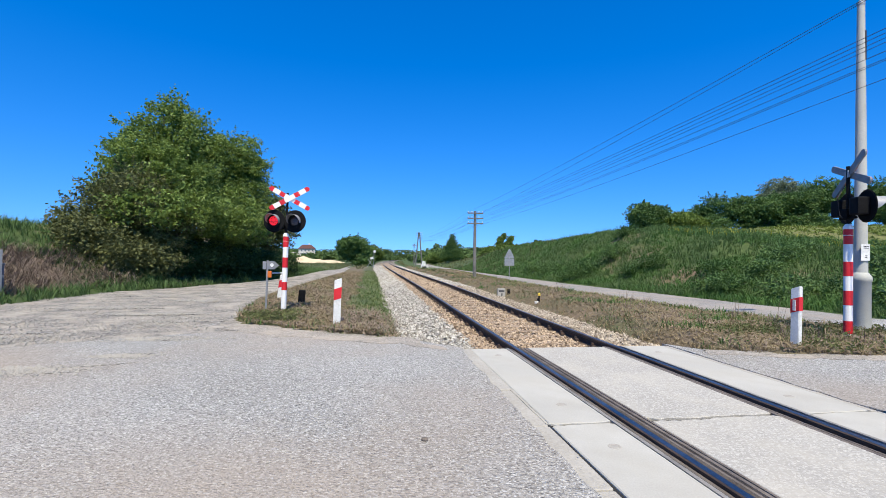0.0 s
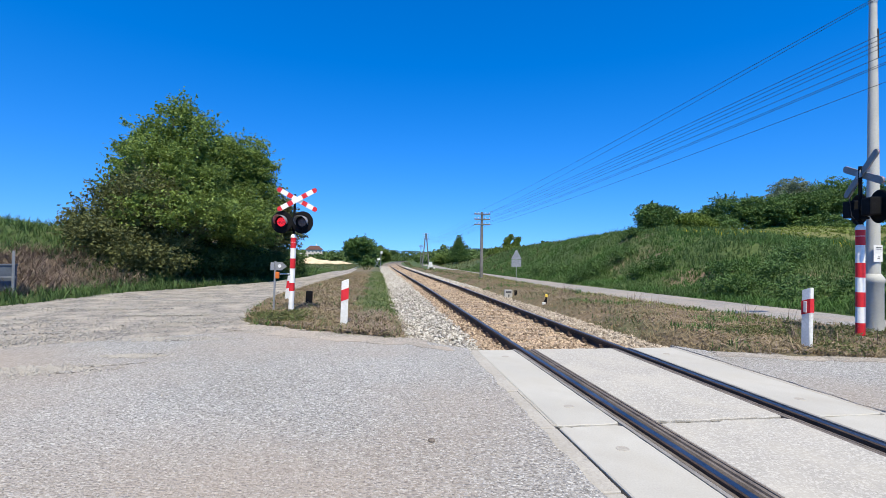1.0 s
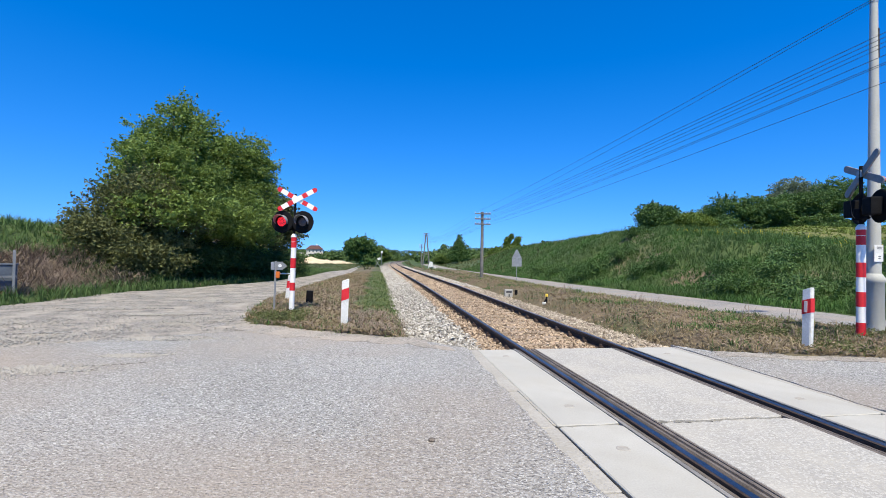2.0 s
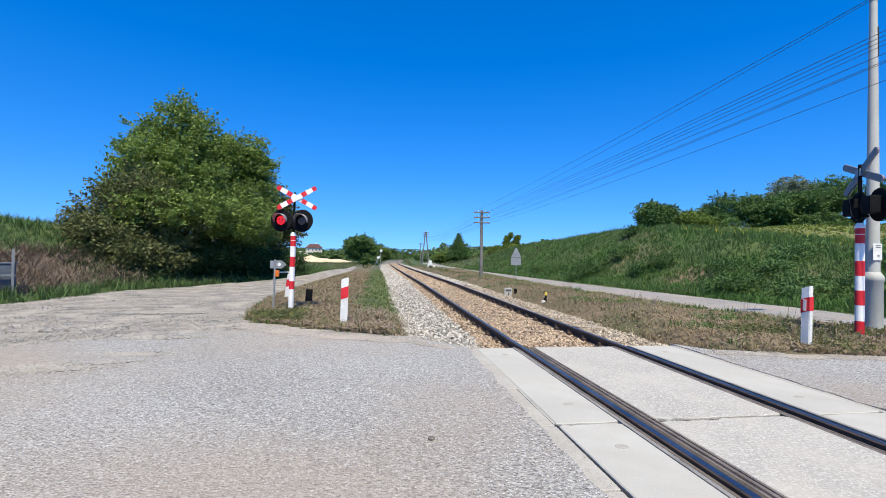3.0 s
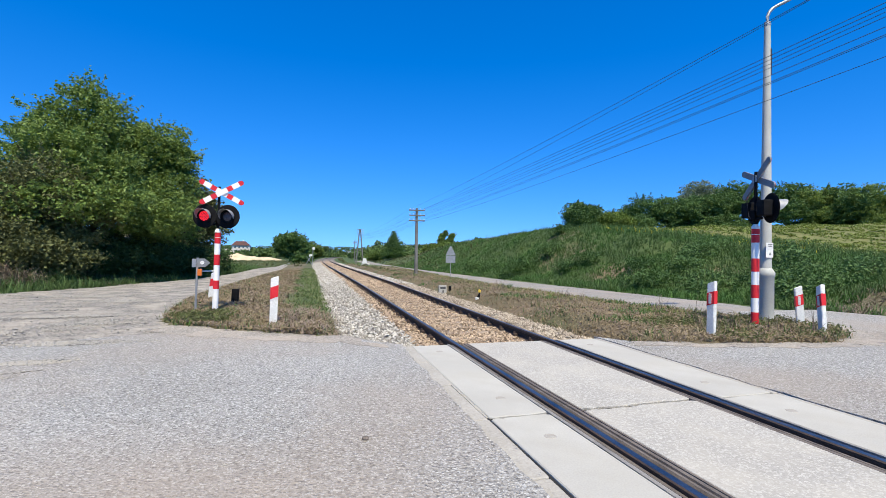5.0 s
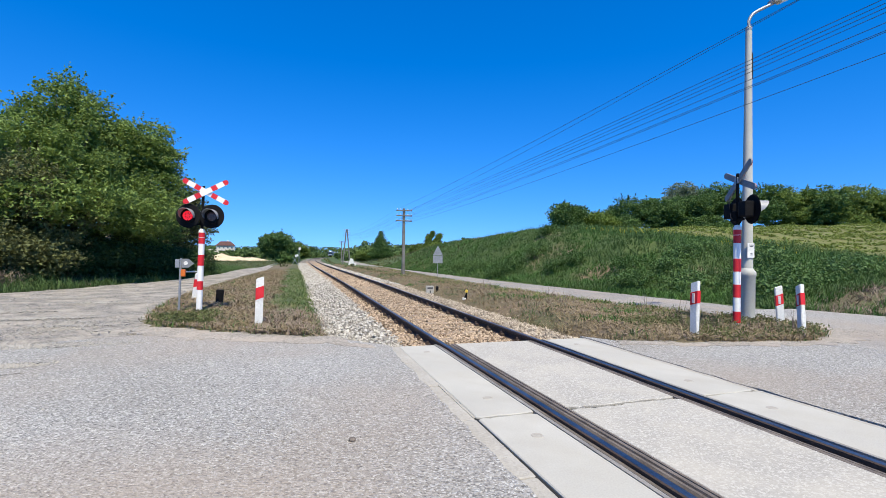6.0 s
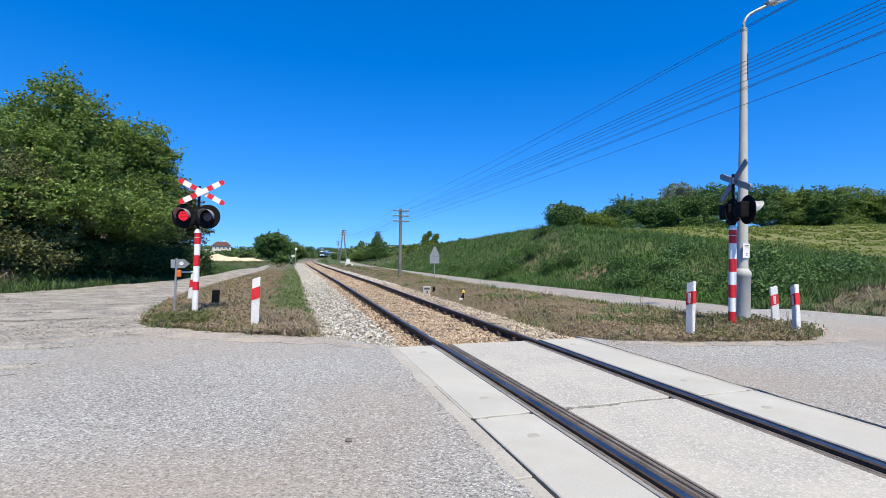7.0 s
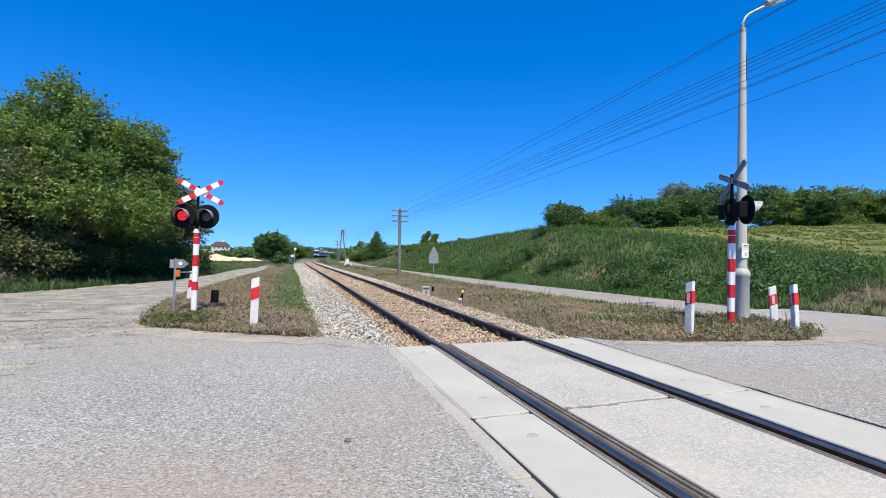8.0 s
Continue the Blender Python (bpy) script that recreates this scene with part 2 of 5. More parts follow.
def ground_material():
    """Green turf, dry litter, pale field soil and sand, mixed by what grows where (zone: red dry, green field, blue bare sand)."""
    m = material("meadow", (0.03, 0.055, 0.018), (0.085, 0.118, 0.036), 0.95, scale=0.25, fine=4, bump=0.7, depth=0.05)
    n, l = m.node_tree.nodes, m.node_tree.links
    bsdf = n["Principled BSDF"]
    colour = bsdf.inputs["Base Color"].links[0].from_socket
    zone = n.new("ShaderNodeVertexColor")
    zone.layer_name = "zone"
    sep = n.new("ShaderNodeSeparateColor")
    l.new(zone.outputs[0], sep.inputs[0])
    co = n.new("ShaderNodeTexCoord")
    for i, (low, high, sc) in enumerate((((0.065, 0.048, 0.033), (0.25, 0.19, 0.128), 9.0), ((0.07, 0.085, 0.03), (0.22, 0.21, 0.08), 1.5), ((0.55, 0.42, 0.26), (0.78, 0.64, 0.43), 0.6))):
        tex = n.new("ShaderNodeTexNoise")
        tex.inputs["Scale"].default_value, tex.inputs["Detail"].default_value = sc, 6
        l.new(co.outputs["Object"], tex.inputs["Vector"])
        own, mix = n.new("ShaderNodeMix"), n.new("ShaderNodeMix")
        own.data_type = mix.data_type = "RGBA"
        own.inputs[6].default_value, own.inputs[7].default_value = (*low, 1), (*high, 1)
        l.new(tex.outputs["Fac"], own.inputs[0])
        l.new(sep.outputs[i], mix.inputs[0])
        l.new(colour, mix.inputs[6])
        l.new(own.outputs[2], mix.inputs[7])
        colour = mix.outputs[2]
    l.new(colour, bsdf.inputs["Base Color"])
    return m


MEADOW = ground_material()


# ---- lie of the land ----
def ramp(a, b, x):
    t = np.clip((np.asarray(x, float) - a) / (b - a), 0, 1)
    return t * t * (3 - 2 * t)


def track_x(y):
    y = np.asarray(y, float)
    c = np.clip(y - 50, 0, 600)
    return c * c / 3700 + np.clip(y - 650, 0, None) * 0.324


def track_z(y):
    return -0.0065 * np.clip(np.asarray(y, float) - 20, 0, 380)


def foot_right(y):
    return np.interp(y, (-60, 0, 3, 5, 7, 9, 12, 25, 60, 100), (40, 21, 15, 12.2, 10.2, 9.4, 9.3, 8.7, 9.6, 12)) + track_x(y)


def foot_left(y):
    return np.interp(y, (-60, 6, 12, 16.6, 18, 23.5, 30, 45), (-16, -12.2, -11.6, -10.9, -9.9, -8.0, -7.2, -7.0))


def height(x, y):
    x, y = np.asarray(x, float), np.asarray(y, float)
    d = x - track_x(y)
    tz = track_z(y)
    right_base = -0.013 * np.clip(y - 8, 0, 92)
    z = tz + (right_base - tz) * ramp(1.8, 5, d)
    s = x - foot_right(y)
    b = np.interp(y, (-20, 6, 11, 16.7, 21, 27.7, 35, 51, 62, 110), (0.3, 0.75, 1.0, 1.6, 2.3, 3.1, 3.4, 2.9, 2.7, 0.3)) + 0.013 * np.clip(y - 8, 0, 92)
    far = 1 - ramp(70, 160, y)
    z = z + b * ramp(-0.3, 8, s) + np.clip(5.7 - b, 0, 9) / 55 * np.clip(s - 7, 0, 55) * (0.15 + 0.85 * far) * ramp(-30, 8, y)
    s = foot_left(y) - x
    z = z + (2.2 * ramp(-0.2, 5.5, s) + 0.03 * np.clip(s - 5, 0, 80)) * (1 - ramp(33, 46, y)) * ramp(-70, -10, y)
    z = z + 3.0 * np.exp(-((x + 41) / 26) ** 2 - ((y - 297) / 18) ** 2)
    # the bed of the ballast, and the lower land beyond the crest of the side road
    z = z - 0.30 * (1 - ramp(2.0, 2.7, np.abs(d)))
    z = z - 1.2 * ramp(38, 60, y) * ramp(-5, -9, d) 
    return z


# ---- building blocks ----
def mesh_of(name, verts, faces, mat, smooth=False):
    """A mesh from arrays: verts (n, 3), faces (m, 3 or 4)."""
    verts, faces = np.asarray(verts, np.float32), np.asarray(faces, np.int32)
    me = bpy.data.meshes.new(name)
    me.vertices.add(len(verts))
    me.vertices.foreach_set("co", verts.ravel())
    me.loops.add(faces.size)
    me.loops.foreach_set("vertex_index", faces.ravel())
    me.polygons.add(len(faces))
    me.polygons.foreach_set("loop_start", np.arange(0, faces.size, faces.shape[1], dtype=np.int32))
    me.update(calc_edges=True)
    me.validate()
    me.polygons.foreach_set("use_smooth", np.full(len(me.polygons), smooth))
    me.materials.append(mat)
    return me


def finish(bm, name, mat, smooth=False):
    bmesh.ops.recalc_face_normals(bm, faces=bm.faces)
    me = bpy.data.meshes.new(name)
    bm.to_mesh(me)
    bm.free()
    for p in me.polygons:
        p.use_smooth = smooth
    if smooth:
        me.set_sharp_from_angle(angle=radians(40))
    me.materials.append(mat)
    return me


def part(name, bm, mat, parent, label="", smooth=False, m=None):
    """Links a bmesh or a mesh as ONE object under a thing or a part."""
    ob = new(name, bm if isinstance(bm, bpy.types.Mesh) else finish(bm, name, mat, smooth))
    if parent is not None:
        ob.parent = parent
    if m is not None:
        ob.matrix_basis = m
    if label:
        ob["label"] = label
    return ob


def thing(name, label, category, m=None, group="", kind=""):
    ob = tagged(new(name), label, category, group, kind)
    if m is not None:
        ob.matrix_basis = m
    return ob


def box(sx, sy, sz, at=(0, 0, 0), bevel=0.0, bm=None, turn=None):
    """A block with its centre at at."""
    out = bm or bmesh.new()
    m = Matrix.Translation(at) @ (turn or Matrix()) @ Matrix.Diagonal((sx, sy, sz, 1))
    made = bmesh.ops.create_cube(out, size=1, matrix=m)
    if bevel:
        edges = {e for v in made["verts"] for e in v.link_edges}
        bmesh.ops.bevel(out, geom=list(edges), offset=bevel, segments=2, affect="EDGES", profile=0.6)
    return out


def rod(p, q, r0, r1=None, n=12, bm=None, caps=True):
    """A tapered round bar from p to q."""
    out = bm or bmesh.new()
    p, q = Vector(p), Vector(q)
    m = Matrix.Translation((p + q) / 2) @ (q - p).to_track_quat("Z", "Y").to_matrix().to_4x4()
    bmesh.ops.create_cone(out, cap_ends=caps, segments=n, radius1=r0, radius2=r0 if r1 is None else r1, depth=(q - p).length, matrix=m)
    return out


def tube(points, r, n=8, bm=None, r_end=None):
    """A bent bar through points."""
    out = bm or bmesh.new()
    pts = [Vector(p) for p in points]
    rings = []
    for i, p in enumerate(pts):
        d = (pts[min(i + 1, len(pts) - 1)] - pts[max(i - 1, 0)]).normalized()
        side = d.cross(Vector((0, 0, 1)))
        side = side.normalized() if side.length > 1e-4 else Vector((1, 0, 0))
        up = side.cross(d)
        k = r if r_end is None else r + (r_end - r) * i / (len(pts) - 1)
        rings.append([out.verts.new(p + (side * math.cos(2 * math.pi * j / n) + up * math.sin(2 * math.pi * j / n)) * k) for j in range(n)])
    for a0, b0 in zip(rings, rings[1:]):
        for j in range(n):
            out.faces.new((a0[j], a0[(j + 1) % n], b0[(j + 1) % n], b0[j]))
    out.faces.new(rings[0])
    out.faces.new(rings[-1])
    return out


def extruded(outline, y0, y1, bm=None):
    """An outline in x and z, drawn out along y."""
    out = bm or bmesh.new()
    a0, b0 = ([out.verts.new((x, y, z)) for x, z in outline] for y in (y0, y1))
    for i in range(len(outline)):
        j = (i + 1) % len(outline)
        out.faces.new((a0[i], a0[j], b0[j], b0[i]))
    out.faces.new(a0)
    out.faces.new(b0[::-1])
    return out


def lathe(profile, n=24, bm=None):
    """A profile of (radius, z) turned about the z axis."""
    out = bm or bmesh.new()
    rings = [[out.verts.new((r * math.cos(2 * math.pi * j / n), r * math.sin(2 * math.pi * j / n), z)) for j in range(n)] for r, z in profile]
    for a0, b0 in zip(rings, rings[1:]):
        for j in range(n):
            out.faces.new((a0[j], a0[(j + 1) % n], b0[(j + 1) % n], b0[j]))
    out.faces.new(rings[0])
    out.faces.new(rings[-1])
    return out


def sheet(name, outline, z, mat, parent=None, wobble=0.06, step=0.25, seed=1, thick=0.06):
    """A flat paved area with an uneven edge and some thickness."""
    rng = np.random.default_rng(seed)
    pts = []
    for (x0, y0), (x1, y1) in zip(outline, outline[1:] + outline[:1]):
        k = max(1, int(math.hypot(x1 - x0, y1 - y0) / step))
        for i in range(k):
            f = i / k
            w = wobble if i else wobble * 0.5
            pts.append((x0 + (x1 - x0) * f + rng.normal(0, w), y0 + (y1 - y0) * f + rng.normal(0, w)))
    bm = bmesh.new()
    top = [bm.verts.new((x, y, z)) for x, y in pts]
    low = [bm.verts.new((x, y, z - thick)) for x, y in pts]
    bm.faces.new(top)
    for i in range(len(pts)):
        j = (i + 1) % len(pts)
        bm.faces.new((top[i], top[j], low[j], low[i]))
    return part(name, bm, mat, parent)


# ---- ground, roads ----
ISLAND_LEFT = [(-2.35, 7.3), (-3.4, 7.85), (-4.2, 8.35), (-4.85, 8.85), (-5.4, 9.8), (-5.5, 10.6), (-5.75, 13), (-5.75, 16), (-5.3, 24), (-4.7, 36), (-4.8, 60), (-2.3, 60)]
ISLAND_RIGHT = [(1.75, 6.5), (2.0, 5.95), (3.0, 5.6), (3.75, 5.45), (5.0, 5.25), (5.7, 5.5), (6.5, 6.3), (6.75, 7.0), (6.5, 7.8), (5.9, 9.0), (5.6, 12), (5.7, 20), (6.3, 31), (7.6, 46), (9.8, 70), (2.3, 70)]


def inside(x, y, outline):
    x, y = np.asarray(x, float), np.asarray(y, float)
    res = np.zeros(x.shape, bool)
    for (x0, y0), (x1, y1) in zip(outline, outline[1:] + outline[:1]):
        if y0 != y1:
            res ^= ((y0 > y) != (y1 > y)) & (x < (x1 - x0) * (y - y0) / (y1 - y0) + x0)
    return res


def wave(x, y, s, seed=0.0):
    """Smooth unevenness between about -1 and 1."""
    x, y = np.asarray(x) / s, np.asarray(y) / s
    return (np.sin(x * 1.3 + 1.7 * np.sin(y * 0.9 + seed) + seed) + np.sin(y * 1.7 + 1.3 * np.sin(x * 1.1 + 2 * seed)) + 0.7 * np.sin(2.9 * x + 2.3 * y + seed)) / 2.7


def soil(x, y):
    """The top of the earth itself."""
    x, y = np.asarray(x, float), np.asarray(y, float)
    z = height(x, y) - 0.06
    verge = inside(x, y, ISLAND_LEFT) | inside(x, y, ISLAND_RIGHT)
    z = z + np.where(verge, 0.09 + 0.02 * wave(x, y, 0.5, 1), 0)
    bank = np.maximum(ramp(0, 2, x - foot_right(y)), ramp(0, 2, foot_left(y) - x))
    return z + bank * (0.16 * wave(x, y, 1.9, 3) + 0.07 * wave(x, y, 0.6, 5))


def spaced(lo, hi, step, reach, grow=1.22):
    mid = list(np.arange(lo, hi, step))
    a, b, s = lo, hi, step
    left, right = [], []
    while a > -reach or b < reach:
        s *= grow
        a, b = a - s, b + s
        left.append(a)
        right.append(b)
    return np.array(left[::-1] + mid + right)


def ground():
    gx, gy = spaced(-17, 20, 0.3, 2600), spaced(-9, 60, 0.35, 2900)
    X, Y = np.meshgrid(gx, gy)
    Z = soil(X, Y)
    nx, ny = len(gx), len(gy)
    idx = np.arange(nx * ny).reshape(ny, nx)
    faces = np.stack([idx[:-1, :-1], idx[:-1, 1:], idx[1:, 1:], idx[1:, :-1]], -1).reshape(-1, 4)
    me = mesh_of("ground", np.stack([X, Y, Z], -1).reshape(-1, 3), faces, MEADOW, True)
    x, y = X.ravel(), Y.ravel()
    d = x - track_x(y)
    dry = np.where(inside(x, y, ISLAND_LEFT), np.where(d > -3.2, 0.5, 0.95), 0) + np.where(inside(x, y, ISLAND_RIGHT), 0.9, 0)
    for ex, ey in ((0.4, 0), (-0.4, 0), (0, 0.4), (0, -0.4), (0.3, 0.3), (-0.3, 0.3)):
        dry = np.maximum(dry, 0.8 * (inside(x + ex, y + ey, ISLAND_LEFT) | inside(x + ex, y + ey, ISLAND_RIGHT)) * (dry == 0))
    sr, sl = x - foot_right(y), foot_left(y) - x
    dry = np.maximum(dry, 0.9 * ramp(0.2, 1.5, sr) * (1 - ramp(5, 8, sr)) * (1 - ramp(7.5, 10, y)))
    dry = np.maximum(dry, 0.9 * ramp(0.5, 1.2, sl) * (1 - ramp(2.6, 3.4, sl)) * ramp(9, 11, y) * (1 - ramp(17, 20, y)))
    litter = ramp(-0.3, 0.3, sl) * (1 - ramp(4.5, 6, sl)) * ramp(18, 20, y) * (1 - ramp(31, 34, y))
    dry = np.maximum(dry, litter)
    for px, py, pr in ((11.5, 20, 1.6), (12.6, 26, 2.2), (13.5, 15, 1.3), (15, 30, 1.5)):
        dry = np.maximum(dry, 0.9 * ramp(0.1, 0.5, 1 - np.hypot((x - px) / pr, (y - py) / (pr * 1.6))))
    dry = np.clip(dry + (0.4 * wave(x, y, 1.3, 2) + 0.2 * wave(x, y, 0.45, 6) - 0.1) * (dry > 0.05), 0, 1)
    field = ramp(8.5, 10.5, sr + wave(x, y, 2.0, 4)) * (1 - ramp(60, 66, sr)) * (1 - ramp(55, 70, y)) * 0.9
    sand = ramp(0.2, 0.5, 1 - np.hypot((x + 28) / 16, (y - 192) / 9))
    col = np.stack([dry, field, sand, np.ones_like(x)], 1).astype(np.float32)
    layer = me.color_attributes.new("zone", "FLOAT_COLOR", "POINT")
    layer.data.foreach_set("color", col.ravel())
    return tagged(new("ground", me), "grassy ground with dry verges, banks and a field", "ground", kind="structure")


def strip(name, ys, left, right, mat, lift, n=6):
    """A road that follows the land, from its left to its right edge."""
    rng = np.random.default_rng(len(name))
    rows = []
    for y in ys:
        a0, b0 = left(y) + rng.normal(0, 0.06), right(y) + rng.normal(0, 0.06)
        f = np.linspace(0, 1, n)
        x = a0 + (b0 - a0) * f
        z = np.interp(f, (0, 1), (height(a0 + 0.4, y), height(b0 - 0.4, y))) + lift + (0.05 * np.sin(math.pi * f) + 0.02) * float(ramp(ys[0], ys[0] + 6, y)) - 0.02
        z[0] -= 0.05
        z[-1] -= 0.05
        rows.append(np.stack([x, np.full(n, y), z], 1))
    idx = np.arange(len(rows) * n).reshape(-1, n)
    faces = np.stack([idx[:-1, :-1], idx[:-1, 1:], idx[1:, 1:], idx[1:, :-1]], -1).reshape(-1, 4)
    return new(name, mesh_of(name, np.concatenate(rows), faces, mat, True))


def edge_at(outline, west):
    pts = sorted((y, x) for x, y in outline)
    return lambda y: float(np.interp(y, [p[0] for p in pts], [p[1] for p in pts]))


def roads():
    tagged(sheet("road", [(-1.548, -30), (-1.548, 3.4), (-1.522, 6.5), (-2.35, 7.3), (-3.4, 7.85), (-4.6, 8.3), (-6.3, 7.6), (-8.5, 6.5), (-13, 5.3), (-40, 4), (-40, -30)], 0.002, ASPHALT, wobble=0.014, step=0.12),
           "worn grey asphalt with exposed aggregate", "road", kind="structure")
    tagged(sheet("road", [(-4.2, 8.0), (-4.85, 8.85), (-5.4, 9.8), (-5.5, 10.6), (-5.75, 13), (-5.75, 16), (-8.9, 21), (-9.9, 18), (-10.9, 16.6), (-11.6, 12), (-12.2, 6), (-40, 2), (-40, -20), (-5, -20)], -0.015, DIRT, wobble=0.1, seed=3),
           "dusty broken gravel surface beside the asphalt", "road", kind="structure")
    tagged(sheet("trim", [(-1.7, 6.55), (-2.35, 7.32), (-3.4, 7.9), (-4.2, 8.4), (-4.85, 8.9), (-5.25, 8.35), (-4.5, 7.7), (-3.5, 7.25), (-2.4, 6.8), (-1.75, 6.34)], 0.008, DUST, wobble=0.07, step=0.14, seed=8, thick=0.02),
           "pale dusty margin along the verge", "dust", kind="structure")
    tagged(sheet("trim", [(1.9, 6.0), (3.0, 5.65), (3.75, 5.5), (5.0, 5.3), (5.7, 5.55), (6.5, 6.35), (6.8, 7.0), (7.15, 6.9), (6.85, 5.95), (5.9, 5.1), (5.0, 4.9), (3.7, 5.15), (2.9, 5.3), (1.75, 5.75)], 0.008, DUST, wobble=0.05, step=0.14, seed=9, thick=0.02),
           "pale dusty margin along the verge", "dust", kind="structure")
    west = edge_at(ISLAND_LEFT[5:11], True)
    tagged(strip("road", np.concatenate([np.arange(15, 60, 0.5), np.arange(60, 130, 5)]), lambda y: float(foot_left(y)) - 0.1, lambda y: west(y) + 0.05, DIRT, -0.01),
           "pale gravel side road along the railway", "road", kind="structure")
    tagged(sheet("road", [(1.604, -30), (1.604, 5.2), (1.62, 6.5), (2.0, 5.95), (3.0, 5.6), (3.75, 5.45), (5.0, 5.25), (5.7, 5.5), (6.5, 6.3), (6.75, 7.0), (6.5, 7.8), (5.95, 8.8), (9.5, 8.8), (10.2, 7.0), (12.2, 5), (15, 3), (40, -4), (40, -30)], 0.0, ASPHALT, wobble=0.018, seed=5),
           "worn grey asphalt with a dusty bend", "road", kind="structure")
    near = edge_at(ISLAND_RIGHT[9:15], False)
    tagged(strip("road", np.concatenate([np.arange(8.4, 60, 0.5), np.arange(60, 140, 4)]), lambda y: near(y) - 0.05, lambda y: float(foot_right(y)) - 0.05, LANE, 0.0),
           "narrow faded asphalt lane below the bank", "road", kind="structure")


ground()
roads()

# ---- the railway ----
Y_END = 6.38        # far end of the crossing panels
RAIL = 0.7535


def along(y0, y1):
    return list(np.arange(y0, 50, 8.0)) + list(np.arange(50, y1, 10.0))


def drawn(profile, ys, mat, name, smooth=False):
    """A profile of (offset, height) drawn along the track's curve."""
    n = len(profile)
    v = []
    for y in ys:
        cx, cz = float(track_x(y)), float(track_z(y))
        slope = float(track_x(y + 1) - track_x(y - 1)) / 2
        c = 1 / math.hypot(1, slope)
        v += [(cx + o * c, y - o * slope * c, cz + h) for o, h in profile]
    idx = np.arange(len(v)).reshape(-1, n)
    nxt = np.roll(idx, -1, 1)
    faces = np.stack([idx[:-1], nxt[:-1], nxt[1:], idx[1:]], -1).reshape(-1, 4)
    return mesh_of(name, v, faces, mat, smooth)


def rail_profile(o):
    return [(o + a, b) for a, b in ((-0.066, -0.15), (-0.066, -0.14), (-0.012, -0.118), (-0.01, -0.045), (-0.036, -0.03), (-0.036, 0.004), (-0.028, 0.011), (0.028, 0.011), (0.036, 0.004), (0.036, -0.03), (0.01, -0.045), (0.012, -0.118), (0.066, -0.14), (0.066, -0.15))]


def ballast_stones(n, y0, y1, d0, d1, size, mat, name, seed, thin=0.0):
    """Broken stones strewn over the bed."""
    rng = np.random.default_rng(seed)
    y = y0 + (y1 - y0) * rng.random(n) ** (1.0 + thin)
    d = d0 + (d1 - d0) * rng.random(n)
    keep = (np.abs(np.abs(d) - RAIL) > 0.075)
    y, d = y[keep], d[keep]
    n = len(y)
    z = track_z(y) + np.interp(d, (-2.75, -2.1, -1.35, 1.35, 1.75, 2.2), (-0.2, -0.16, -0.13, -0.13, -0.17, -0.24)) + rng.normal(0, 0.012, n) - np.where(np.abs(d) < 0.68, 0.015, 0)
    z = np.where(y < 6.9, np.minimum(z, -0.05), z)
    base = np.array([(1, 0, 0), (0.2, 1, 0.1), (-1, 0.1, 0), (0, -1, 0), (0.1, 0, 0.8), (0, 0.1, -0.8)])
    tri = np.array([(0, 1, 4), (1, 2, 4), (2, 3, 4), (3, 0, 4), (1, 0, 5), (2, 1, 5), (3, 2, 5), (0, 3, 5)])
    s = size * (0.6 + 0.8 * rng.random((n, 1, 1)))
    v = base[None] * (1 + 0.35 * rng.normal(size=(n, 6, 1))) * s
    a0 = rng.random(n) * 6.28
    tilt = rng.normal(0, 0.5, n)
    c, w = np.cos(a0)[:, None], np.sin(a0)[:, None]
    x1, y1_, z1 = v[..., 0] * c - v[..., 1] * w, v[..., 0] * w + v[..., 1] * c, v[..., 2]
    ct, st = np.cos(tilt)[:, None], np.sin(tilt)[:, None]
    v = np.stack([x1 * ct - z1 * st, y1_, x1 * st + z1 * ct], -1) + np.stack([d + track_x(y), y, z], 1)[:, None]
    f = tri[None] + 6 * np.arange(n)[:, None, None]
    return tagged(new(name, mesh_of(name, v.reshape(-1, 3), f.reshape(-1, 3), mat)), kind="stuff")


